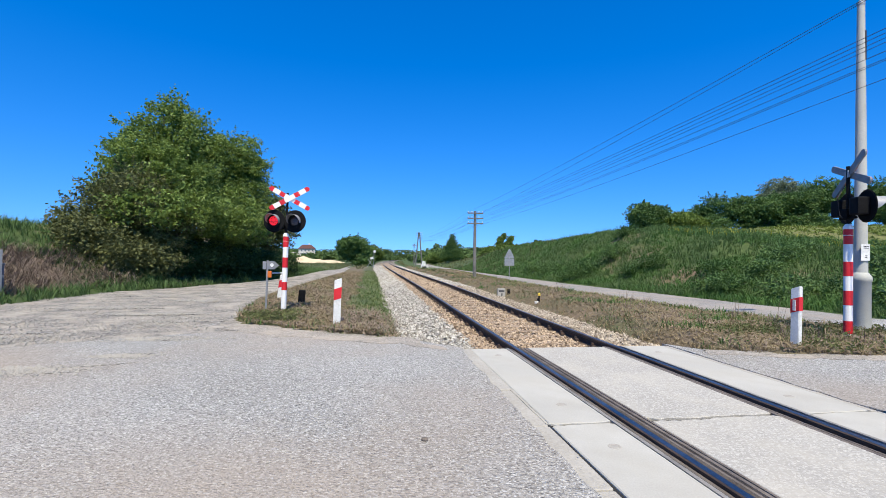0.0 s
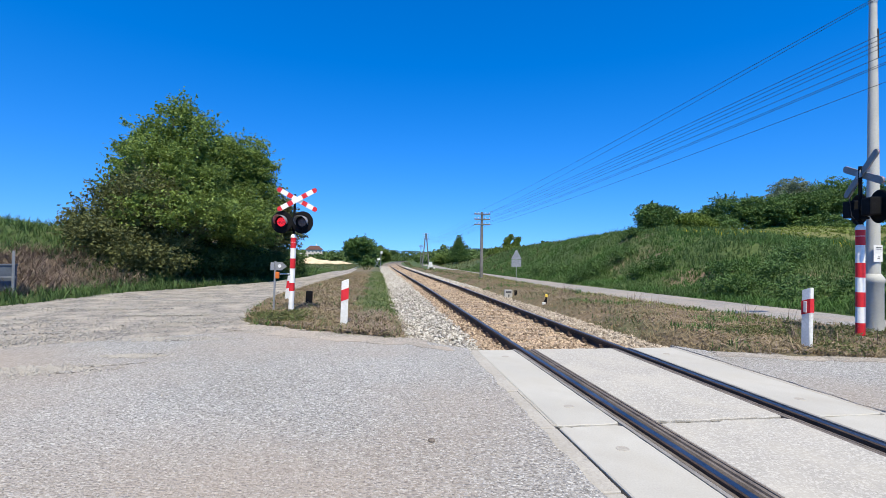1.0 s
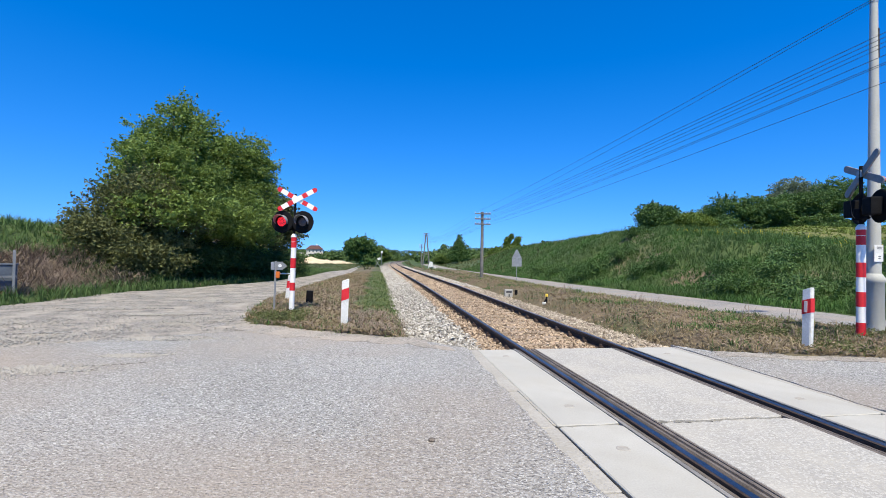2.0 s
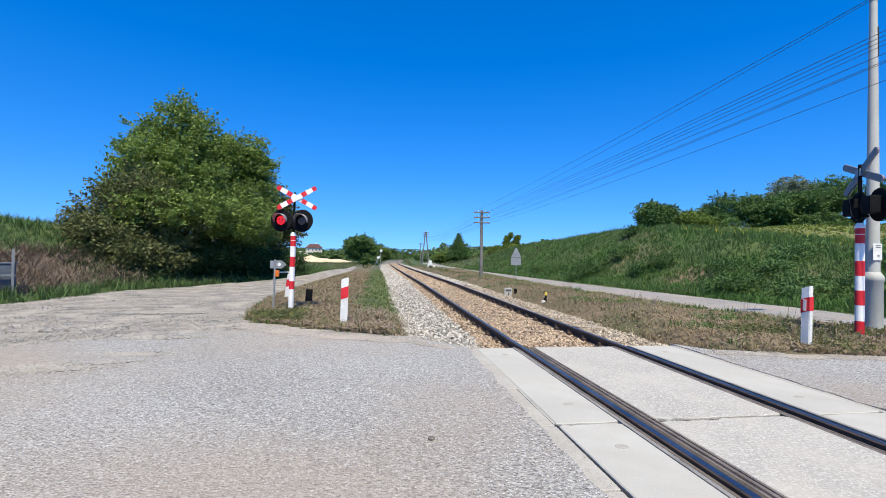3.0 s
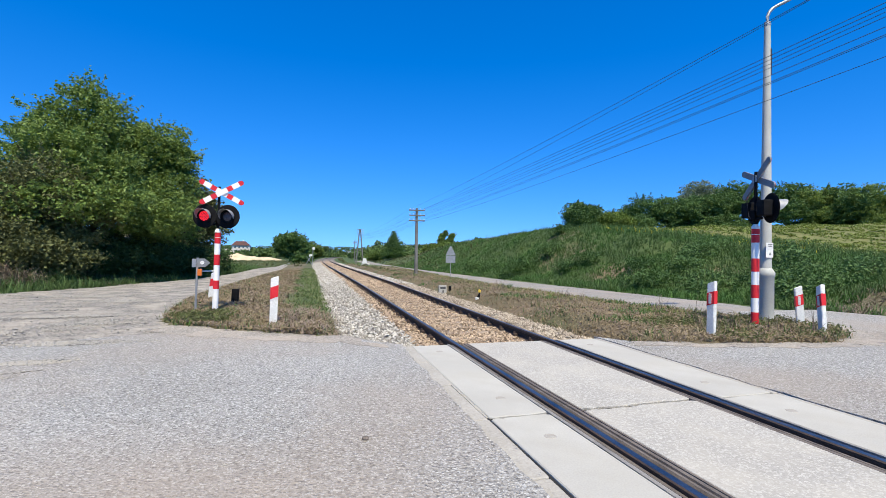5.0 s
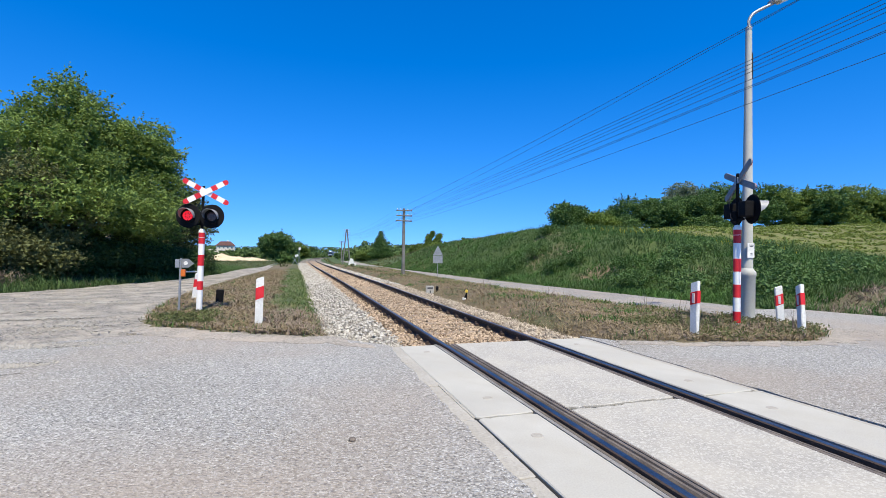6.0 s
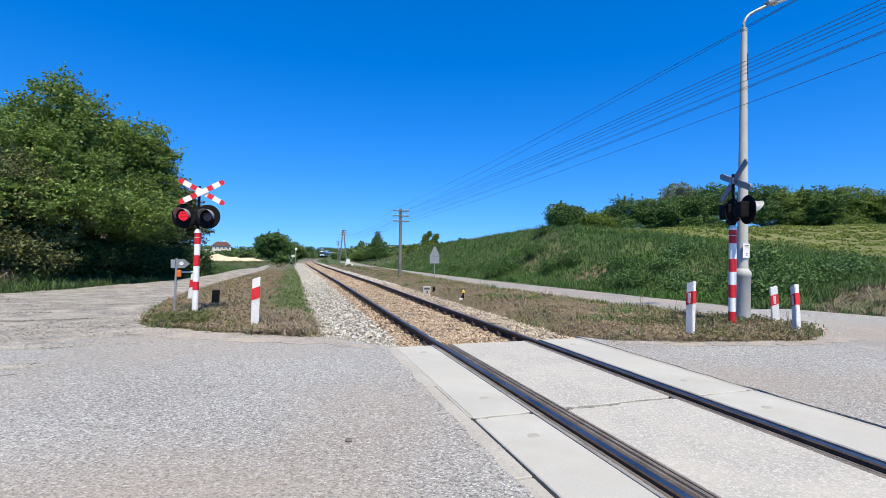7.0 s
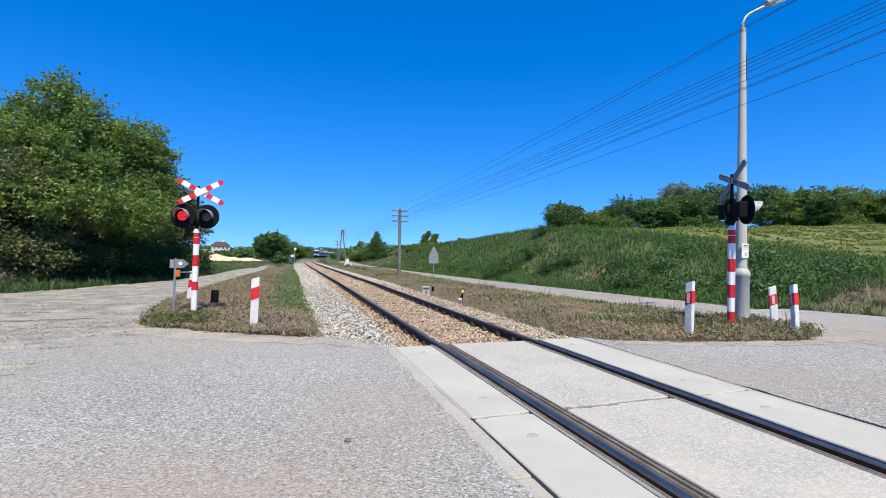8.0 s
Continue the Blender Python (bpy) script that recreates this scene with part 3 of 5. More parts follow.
def railway():
    track = thing("railway_track", "single railway track on pale stone ballast", "railway track", kind="structure")
    ys = along(-60, 520)
    for o in (-RAIL, RAIL):
        rail = part("rail", drawn(rail_profile(o), ys, RAIL_SIDE, "rail"), None, track, "rusty steel rail")
        part("running_surface", drawn([(o - 0.025, 0.0105), (o - 0.021, 0.013), (o + 0.021, 0.013), (o + 0.025, 0.0105)], ys, STEEL, "running_surface"), None, rail, "polished rail top")
    far = list(np.arange(6.4, 50, 1.0)) + list(np.arange(50, 520, 8.0))
    bed = [(-3.0, -0.5), (-2.75, -0.22), (-2.1, -0.18), (-1.35, -0.15), (-0.9, -0.155), (-0.6, -0.165), (0, -0.16), (0.6, -0.165), (0.9, -0.155), (1.35, -0.15), (1.75, -0.19), (2.2, -0.26), (2.6, -0.5)]
    part("ballast", drawn(bed, far, BALLAST, "ballast"), None, track, "pale ballast with rust stains")
    part("ballast", drawn(bed, list(np.arange(-60, -8, 2.0)), BALLAST, "ballast"), None, track)
    tie = finish(box(2.5, 0.24, 0.14, bevel=0.02), "sleeper", SLEEPER)
    y = 6.85
    while y < 110:
        part("sleeper", tie, None, track, m=pose(float(track_x(y)), y, float(track_z(y)) - 0.205, 0, 0, -math.degrees(math.atan(float(track_x(y + 1) - track_x(y))))))
        y += 0.6
    clips = bmesh.new()
    y = 6.85
    while y < 40:
        for o in (-RAIL, RAIL):
            for s in (-0.085, 0.085):
                box(0.065, 0.095, 0.045, (o + s, y, float(track_z(y)) - 0.098), 0.01, clips)
                rod((o + s * 1.15, y, float(track_z(y)) - 0.1), (o + s * 1.15, y, float(track_z(y)) - 0.04), 0.022, n=6, bm=clips)
        y += 0.6
    tagged(part("rail_fastenings", clips, RAIL_SIDE, track), kind="stuff")
    for ob in (ballast_stones(12000, 6.5, 40, -2.7, -1.15, 0.028, STONE, "ballast_stones", 11, 0.7),
               ballast_stones(19000, 6.5, 34, -1.2, 1.2, 0.025, RUSTY_STONE, "ballast_stones", 12, 0.7),
               ballast_stones(8000, 6.5, 40, 1.0, 2.1, 0.026, TAN_STONE, "ballast_stones", 13, 0.7),
               ballast_stones(7000, 20, 80, -1.2, 1.2, 0.05, RUSTY_STONE, "ballast_stones", 14, 0.4), ballast_stones(5000, 22, 80, -2.6, -1.1, 0.05, STONE, "ballast_stones", 15, 0.4),
               ballast_stones(3000, 22, 80, 1.1, 2.1, 0.05, STONE, "ballast_stones", 16, 0.4)):
        ob.parent = track


def crossing():
    deck = thing("level_crossing_deck", "pale concrete level crossing panels between dark rail grooves", "level crossing", kind="structure")
    joints = [6.38, 3.44, 0.5, -2.44, -5.38, -8.32, -11.26]
    def panel_mesh(w, l, mat, jag, seed):
        """A slab with chipped ends and a worn upper edge."""
        rng = random.Random(seed)
        pts = []
        for s in (-1, 1):
            k = int(w / 0.045)
            drift = 0.0
            for i in range(k + 1):
                drift = drift * 0.7 + rng.gauss(0, jag)
                pts.append((s * (-w / 2 + w * i / k), s * (l / 2 - abs(drift) - (0.02 if i in (0, k) else 0))))
            pts.append((s * w / 2, s * l / 4 + rng.gauss(0, 0.1)))
        bm = bmesh.new()
        top = bm.faces.new([bm.verts.new((x, y, 0)) for x, y in pts])
        low = bmesh.ops.extrude_face_region(bm, geom=[top])
        bmesh.ops.translate(bm, vec=(0, 0, -0.16), verts=[v for v in low["geom"] if isinstance(v, bmesh.types.BMVert)])
        rim = [e for e in bm.edges if e.verts[0].co.z > -0.01 and e.verts[1].co.z > -0.01]
        bmesh.ops.bevel(bm, geom=rim, offset=0.007, segments=1, affect="EDGES")
        return finish(bm, "crossing_panel", mat)

    outer = [panel_mesh(0.513, 2.926, CONCRETE, 0.006, i) for i in range(3)]
    outer_right = [panel_mesh(0.655, 2.926, CONCRETE, 0.006, 5 + i) for i in range(3)]
    middle = [panel_mesh(1.14, 2.92, ROUGH_CONCRETE, 0.014, 9 + i) for i in range(3)]
    turn_ = 0
    kerb = finish(box(0.15, 0.972, 0.3, (0, 0, -0.15), 0.014), "kerb", KERB)
    edging = finish(box(0.062, 2.93, 0.3, (0, 0, -0.15), 0.012), "kerb", KERB)
    eye = finish(lathe([(0.03, 0.001), (0.036, 0.003), (0.043, 0.003), (0.047, 0.0), (0.047, -0.004), (0.03, -0.004)], 18), "lifting_eye", EYE_RIM)
    rng = random.Random(4)
    for y1, y0 in zip(joints, joints[1:]):
        y = (y0 + y1) / 2
        tip = lambda: rng.uniform(-0.08, 0.08)
        turn_ += 1
        for x, me in ((-1.1415, outer[turn_ % 3]), (1.195, outer_right[turn_ % 3])):
            panel = part("crossing_panel", me, None, deck, m=pose(x, y, rng.uniform(-0.004, 0.002), tip(), tip(), tip()))
            for e in (-1.02, 1.02):
                part("lifting_eye", eye, None, panel, m=pose(0.024 if x < 0 else -0.03, e, 0))
        part("crossing_panel", middle[turn_ % 3], None, deck, "rough exposed-aggregate panel", m=pose(0, y, rng.uniform(-0.004, 0.003), tip(), tip(), tip()))
        for e in (-0.98, 0, 0.98):
            part("kerb", kerb, None, deck, m=pose(-1.486 + rng.uniform(-0.004, 0.004), y + e, -0.01 + rng.uniform(-0.005, 0.004), 2 * tip(), 2 * tip(), 3 * tip()))
        part("kerb", edging, None, deck, m=pose(1.563, y, -0.006, tip(), tip(), tip()))
        part("joint_filler", box(0.51, 0.05, 0.05, (-1.1415, y0, -0.045)), RUBBER, deck)
        part("joint_filler", box(1.13, 0.06, 0.05, (0, y0, -0.045)), RUBBER, deck)
        part("joint_filler", box(0.65, 0.05, 0.05, (1.195, y0, -0.045)), RUBBER, deck)
    part("joint_filler", box(0.03, 17.6, 0.05, (-1.405, -2.42, -0.042)), RUBBER, deck, "dark open joint")
    part("joint_filler", box(0.03, 17.6, 0.05, (1.591, -2.42, -0.04)), RUBBER, deck, "dark open joint")
    part("joint_filler", box(0.03, 2.9, 0.04, (-1.405, 4.93, -0.031)), KERB, deck, "joint filled with grit")
    part("joint_filler", box(0.03, 2.7, 0.04, (1.591, 5.0, -0.029)), KERB, deck, "joint filled with grit")
    for s, o in ((-1, -RAIL), (1, RAIL)):
        out = s
        e0, e1 = -40.0, Y_END
        # outer side: steel edge, black gap, rubber; inner side: wide rusty flangeway with lips
        part("edge_angle", extruded([(o + out * 0.098, 0.001), (o + out * 0.13, 0.001), (o + out * 0.13, -0.1), (o + out * 0.098, -0.1)], e0, e1), EDGE_STEEL, deck, "grey steel edge angle")
        part("filler_strip", extruded([(o + out * 0.042, -0.016), (o + out * 0.075, -0.012), (o + out * 0.075, -0.1), (o + out * 0.042, -0.1)], e0, e1), RUST, deck, "grimy filler strip")
        part("filler_strip", extruded([(o - out * 0.078, -0.030), (o - out * 0.092, -0.008), (o - out * 0.112, -0.008), (o - out * 0.116, -0.022), (o - out * 0.128, -0.022), (o - out * 0.132, -0.004), (o - out * 0.16, -0.004), (o - out * 0.16, -0.1), (o - out * 0.078, -0.1)], e0, e1), RUST, deck, "grimy filler strip")
        part("filler_strip", extruded([(o - out * 0.165, 0.0), (o - out * 0.182, 0.001), (o - out * 0.182, -0.1), (o - out * 0.165, -0.1)], e0, e1), RUST, deck)
        part("groove_bottom", extruded([(o - 0.17, -0.075), (o + 0.17, -0.075), (o + 0.17, -0.12), (o - 0.17, -0.12)], e0, e1), RUBBER, deck, "black groove")


def crumbs():
    """Loose chippings along the broken edges of the asphalt."""
    rng = np.random.default_rng(31)
    n = 9000
    x, y = -14 + 12.6 * rng.random(n), -1 + 11 * rng.random(n)
    edge = np.interp(x, (-13, -8.5, -6.3, -4.6, -3.4, -2.35, -1.6), (5.3, 6.5, 7.6, 8.3, 7.85, 7.3, 6.5))
    k = (np.abs(y - edge) < 0.5 * rng.random(n) + 0.1) | (rng.random(n) < 0.12 + 0.3 * (wave(x, y, 1.2, 2) > 0.3) * (x < -4))
    x, y = x[k], y[k]
    x2, y2 = 1.7 + 5.5 * rng.random(1500), 5.3 + 0.7 * rng.random(1500)
    x, y = np.append(x, x2), np.append(y, y2)
    x3, y3 = -14 + 9.2 * rng.random(9000), 7 + 14 * rng.random(9000)
    k = (wave(x3 * 0.55, y3 * 1.6, 0.9, 3) > 0.25) & (x3 > foot_left(y3) + 0.1)
    x, y = np.append(x, x3[k]), np.append(y, y3[k])
    k = ~inside(x, y, ISLAND_LEFT) & ~inside(x, y, ISLAND_RIGHT)
    x, y = x[k], y[k]
    n = len(x)
    base = np.array([(1, 0, 0), (0.2, 1, 0.1), (-1, 0.1, 0), (0, -1, 0), (0.1, 0, 0.8), (0, 0.1, -0.8)])
    tri = np.array([(0, 1, 4), (1, 2, 4), (2, 3, 4), (3, 0, 4), (1, 0, 5), (2, 1, 5), (3, 2, 5), (0, 3, 5)])
    v = base[None] * (1 + 0.3 * rng.normal(size=(n, 6, 1))) * 0.008 * (0.5 + rng.random((n, 1, 1)) ** 2) * (1 + 1.2 * (y > 8.2) * (x < -4))[:, None, None] + np.stack([x, y, np.full(n, 0.006)], 1)[:, None]
    f = tri[None] + 6 * np.arange(n)[:, None, None]
    tagged(new("gravel_crumbs", mesh_of("gravel_crumbs", v.reshape(-1, 3), f.reshape(-1, 3), KERB)), "loose stone chippings on the asphalt", "gravel", kind="stuff")


def broken_surface():
    """Ragged remains of old asphalt and coarse loose gravel in the yard before the trees."""
    rng = np.random.default_rng(63)
    spots = ((-7.9, 7.6, 0.95, 0.55), (-6.45, 9.4, 0.6, 0.55), (-6.4, 5.6, 0.6, 0.2), (-5.75, 6.27, 0.3, 0.08), (-7.3, 10.4, 0.9, 0.16), (-9.6, 9.3, 0.9, 0.3), (-8.8, 11.6, 1.0, 0.3), (-7.2, 13.2, 0.8, 0.3), (-5.8, 7.45, 0.75, 0.14), (-9.9, 6.4, 1.1, 0.4), (-8.6, 14.6, 1.1, 0.35))
    for cx, cy, rx, ry in spots:
        k = max(2, int(4 * rx))
        for i in range(k):
            # long thin remnants with a torn edge, lying along the way of the traffic
            ax, ay = cx + rx * rng.uniform(-1, 1), cy + ry * rng.uniform(-1, 1)
            w, h, turn = rng.uniform(0.1, 0.38), rng.uniform(0.03, 0.09), rng.normal(0.12, 0.2)
            pts = []
            for j in range(14):
                t = 2 * math.pi * j / 14
                r = 1 + rng.normal(0, 0.22)
                u, v = math.cos(t) * w * r, math.sin(t) * h * r
                pts.append((ax + u * math.cos(turn) - v * math.sin(turn), ay + u * math.sin(turn) + v * math.cos(turn)))
            tagged(sheet("asphalt_remnant", pts, 0.005 + 0.008 * rng.random(), BROKEN, wobble=0.006, step=0.07, seed=int(rng.integers(9999)), thick=0.05),
                   "torn remnant of old asphalt in the gravel", "asphalt remnant", "asphalt remnants")
    n = 9000
    pick = rng.integers(len(spots), size=n)
    c = np.array(spots)[pick]
    x, y = c[:, 0] + rng.normal(0, 0.55, n) * c[:, 2], c[:, 1] + rng.normal(0, 0.6, n) * c[:, 3]
    keep = ~inside(x, y, ISLAND_LEFT) & (x > foot_left(y) + 0.1)
    x, y = x[keep], y[keep]
    n = len(x)
    base = np.array([(1, 0, 0), (0.2, 1, 0.1), (-1, 0.1, 0), (0, -1, 0), (0.1, 0, 0.8), (0, 0.1, -0.8)])
    tri = np.array([(0, 1, 4), (1, 2, 4), (2, 3, 4), (3, 0, 4), (1, 0, 5), (2, 1, 5), (3, 2, 5), (0, 3, 5)])
    v = base[None] * (1 + 0.3 * rng.normal(size=(n, 6, 1))) * 0.015 * (0.45 + rng.random((n, 1, 1)) ** 2) + np.stack([x, y, np.full(n, 0.006)], 1)[:, None]
    f = tri[None] + 6 * np.arange(n)[:, None, None]
    tagged(new("coarse_gravel", mesh_of("coarse_gravel", v.reshape(-1, 3), f.reshape(-1, 3), KERB)), "coarse loose gravel on the worn yard", "gravel", kind="stuff")


railway()
crossing()
crumbs()
broken_surface()


# ---- signs, posts, poles ----
MOVING = {}


def on_ground(x, y):
    return float(soil(x, y))


def ring_band(r, z0, z1, n=20):
    return lathe([(r - 0.01, z0), (r, z0), (r, z1), (r - 0.01, z1)], n)


def cross_arm(length, width):
    """One board of the cross with rounded ends, along x, facing -y."""
    bm = bmesh.new()
    pts = []
    for cx, a0 in ((length / 2 - width / 2, -90), (-length / 2 + width / 2, 90)):
        for k in range(9):
            t = radians(a0 + 180 * k / 8)
            pts.append((cx + math.cos(t) * width * 0.5, math.sin(t) * width * 0.5))
    extruded(pts, -0.012, 0.012, bm)
    return bm


def stripe(x0, x1, width, round_end=0):
    """A red field on the arm; round_end +1 or -1 gives it the arm's rounded tip."""
    pts = [(x0, -width / 2), (x1, -width / 2), (x1, width / 2), (x0, width / 2)]
    if round_end:
        tip = x1 if round_end > 0 else x0
        root = x0 if round_end > 0 else x1
        c = tip - round_end * width / 2
        pts = [(root, -width / 2)] + [(c + round_end * math.cos(radians(t)) * width / 2, math.sin(radians(t)) * width / 2) for t in range(-90, 91, 15)] + [(root, width / 2)]
    return extruded(pts, -0.016, -0.0125)


def signal_head(parent, at, turn, tag):
    """A round black backplate with housing, hood and red lens; it faces -y before turning."""
    root = part("signal_head", lathe([(0.02, -0.008), (0.26, -0.008), (0.278, 0.004), (0.26, 0.016), (0.02, 0.016)], 40), BLACK, parent, "round black signal head", smooth=False, m=pose(*at, 0, 0, turn) @ pose(0, 0, 0, 90))
    part("housing", box(0.25, 0.3, 0.18, (0, 0.0, -0.1), 0.03), BLACK, root)
    part("collar", lathe([(0.125, 0.01), (0.165, 0.01), (0.165, 0.045), (0.15, 0.05), (0.125, 0.03)], 32), BLACK, root)
    part("lens", lathe([(0.004, 0.038), (0.07, 0.035), (0.115, 0.028), (0.14, 0.016), (0.14, 0.0)], 32), DARK_LENS, root, "unlit dark red lens", smooth=True)
    # the hood: an arched sheet, long above and short at its sides
    bm = bmesh.new()
    rows = []
    for k in range(25):
        t = radians(-20 + 220 * k / 24)
        reach = 0.05 + 0.2 * max(0.0, math.sin(t) * 0.75 + 0.25) ** 0.7
        for r in (0.158, 0.162):
            rows.append([bm.verts.new((math.cos(t) * r, math.sin(t) * r, z)) for z in (0.02, 0.02 + reach)])
    for k in range(24):
        i = 2 * k
        bm.faces.new((rows[i][0], rows[i + 2][0], rows[i + 2][1], rows[i][1]))
        bm.faces.new((rows[i + 1][0], rows[i + 3][0], rows[i + 3][1], rows[i + 1][1]))
        bm.faces.new((rows[i][1], rows[i + 2][1], rows[i + 3][1], rows[i + 1][1]))
    part("hood", bm, HOOD, root, "grey metal hood", smooth=True)
    # the lamp behind the lens: a cluster of red lights that comes forward through it when lit
    bm = bmesh.new()
    for ring, count in ((0.0, 1), (0.035, 6), (0.07, 12), (0.1, 18)):
        for k in range(count):
            t = 2 * math.pi * k / count
            rod((ring * math.cos(t), ring * math.sin(t), -0.004), (ring * math.cos(t), ring * math.sin(t), 0.004), 0.0150, 0.0125, 10, bm)
    MOVING[tag] = part("lamp_cluster", bm, LIT, root, "glowing red lights", m=pose(0, 0, -0.02))
    return root


def crossing_signal(name, m, cross_turn, heads_turn, bands, tag, label, back=False, arm=29.5, tip=-2.5):
    sig = thing(name, label, "crossing signal", m, group="level crossing signals")
    part("post", lathe([(0.066, -0.15), (0.066, 1.86), (0.05, 1.9)], 20), WHITE, sig, "white painted post", smooth=False)
    for z0, z1 in bands:
        part("red_band", ring_band(0.068, z0, z1), RED, sig, "red painted band")
    part("collar", lathe([(0.066, 1.86), (0.075, 1.86), (0.07, 1.9), (0.04, 1.95)], 16), WHITE, sig)
    part("upper_pole", rod((0, 0, 1.9), (0, 0, 2.95), 0.028, n=10), BLACK, sig)
    part("head_bracket", rod((-0.22, 0, 2.05), (0.22, 0, 2.05), 0.022, n=8), BLACK, sig).matrix_basis = pose(0, 0, 0, 0, 0, heads_turn)
    part("terminal_box", box(0.12, 0.12, 0.2, (0, 0.03, 2.12), 0.02), BLACK, sig)
    part("cable", tube([(0.03, 0.03, 1.95), (-0.1, 0.06, 2.1), (-0.16, 0.05, 2.4), (-0.03, 0.03, 2.62)], 0.008, 6), CABLE, sig)
    board = part("cross_mount", box(0.12, 0.02, 0.12, (0, 0.03, 0)), GREY, sig, m=pose(0.06 * math.cos(radians(cross_turn)), -0.045 + 0.06 * math.sin(radians(cross_turn)), 2.81, 0, tip, cross_turn))
    face = SIGN_BACK if back else WHITE
    for k, a0 in ((0, arm), (1, -arm)):
        bar = part("cross_arm", cross_arm(1.08, 0.117), face, board, "white cross board with red fields", m=pose(0, -0.002 - 0.026 * k, 0, 0, a0, 0))
        for x0, x1, end in ((0.43, 0.54, 1), (0.135, 0.26, 0), (-0.54, -0.43, -1), (-0.26, -0.135, 0)):
            ob = part("red_field", stripe(x0, x1, 0.115, end), RED, board, m=pose(0, -0.002 - 0.026 * k, 0, 0, a0, 0))
    c = math.radians(heads_turn)
    for i, s in enumerate((-1, 1)):
        signal_head(sig, (math.cos(c) * 0.265 * s + math.sin(c) * 0.12, math.sin(c) * 0.265 * s - math.cos(c) * 0.12, 2.235), heads_turn, tag + "ab"[i])
    return sig


def delineator(m, label, reflector=False, h=0.95, name="delineator_post"):
    """A flat white roadside post with a slanted top and a red band; broad face towards -y."""
    post = thing(name, label, "roadside post", m, group="roadside posts")
    w, d = 0.125, 0.07
    out = [(-w / 2, -0.2), (w / 2, -0.2), (w / 2, h), (-w / 2, h - 0.045)]
    bm = extruded(out, -d / 2, d / 2)
    bmesh.ops.bevel(bm, geom=list(bm.edges), offset=0.008, segments=2, affect="EDGES")
    part("post", bm, POST_WHITE, post)
    band = [(-w / 2 - 0.002, h - 0.40), (w / 2 + 0.002, h - 0.355), (w / 2 + 0.002, h - 0.155), (-w / 2 - 0.002, h - 0.20)]
    part("red_band", extruded(band, -d / 2 - 0.002, d / 2 + 0.002), RED, post, "slanted red band")
    if reflector:
        part("reflector", box(0.045, 0.012, 0.16, (-0.005, -d / 2 - 0.004, h - 0.28), 0.004), REFLECTOR, post, "pale reflector")
    return post


def lamp_post(x, y):
    lamp = thing("street_lamp", "tall concrete street lamp with a curved bracket arm", "street lamp", pose(x, y, on_ground(x, y), 0, 0, -18))
    part("base", lathe([(0.15, -0.3), (0.15, 0.88), (0.165, 0.9), (0.165, 0.96), (0.145, 1.0), (0.11, 1.05), (0.1, 1.06)], 28), POLE, lamp, "thicker concrete foot", smooth=True)
    part("shaft", rod((0, 0, 1.04), (0, 0, 6.02), 0.106, 0.058, 24, caps=True), POLE, lamp, "tapered concrete shaft", smooth=True)
    part("cap", lathe([(0.06, 6.0), (0.064, 6.02), (0.06, 6.08), (0.03, 6.1)], 20), GREY, lamp)
    part("arm", tube([(0, 0, 6.05), (0.0, 0, 6.2), (0.03, 0, 6.28), (0.09, 0, 6.36), (0.2, 0, 6.43), (0.34, 0, 6.5), (0.5, 0, 6.58)], 0.032, 10), GREY, lamp, "bent steel arm", smooth=True)
    head = part("luminaire", box(0.6, 0.22, 0.11, (0.72, 0, 6.72), 0.05, turn=pose(0, 0, 0, 0, -24, 0)), HOOD, lamp, "grey lamp head")
    part("glass_bowl", box(0.38, 0.17, 0.08, (0.78, 0, 6.685), 0.04, turn=pose(0, 0, 0, 0, -24, 0)), GLASS, head)
    part("spalled_patch", box(0.035, 0.06, 0.55, (0.044, -0.028, 5.25), 0.015), RUBBER, lamp, "dark broken patch in the concrete")
    notice = part("notice", box(0.15, 0.004, 0.30, (0, 0, 0), 0.001), POST_WHITE, lamp, "small white notice", m=pose(0.0, -0.119, 1.42, 0, 0, 5))
    for i, (w, z) in enumerate(((0.09, 0.11), (0.08, 0.08), (0.04, -0.06), (0.04, -0.09))):
        part("print", box(w, 0.002, 0.014, (0.01, -0.003, z)), INK, notice)
    return lamp


def telegraph_pole(x, y, top, label, double=False, arms=(0.12, 0.52, 0.92)):
    g = on_ground(x, y)
    pole = thing("telegraph_pole", label, "telegraph pole", pose(x, y, g), group="telegraph poles")
    h = top - g
    if double:
        for s in (-1, 1):
            part("leg", rod((s * 0.7, 0, -0.2), (s * 0.08, 0, h), 0.13, 0.1, 12), WOOD, pole, smooth=True)
        part("brace", box(1.0, 0.08, 0.14, (0, 0, h * 0.42)), WOOD, pole)
    else:
        part("shaft", rod((0.0, 0, -0.2), (0, 0, h + 0.05), 0.14, 0.1, 14), WOOD, pole, smooth=True)
    for drop in arms:
        z = h - drop
        arm = part("crossarm", box(1.25, 0.09, 0.09, (0, -0.12, z), 0.01), WOOD, pole)
        for o in (-0.56, -0.28, 0.28, 0.56):
            part("insulator", lathe([(0.01, z + 0.04), (0.01, z + 0.07), (0.03, z + 0.08), (0.034, z + 0.1), (0.02, z + 0.14), (0.01, z + 0.15)], 10), PORCELAIN, arm, m=pose(o, -0.12, 0))
    return pole


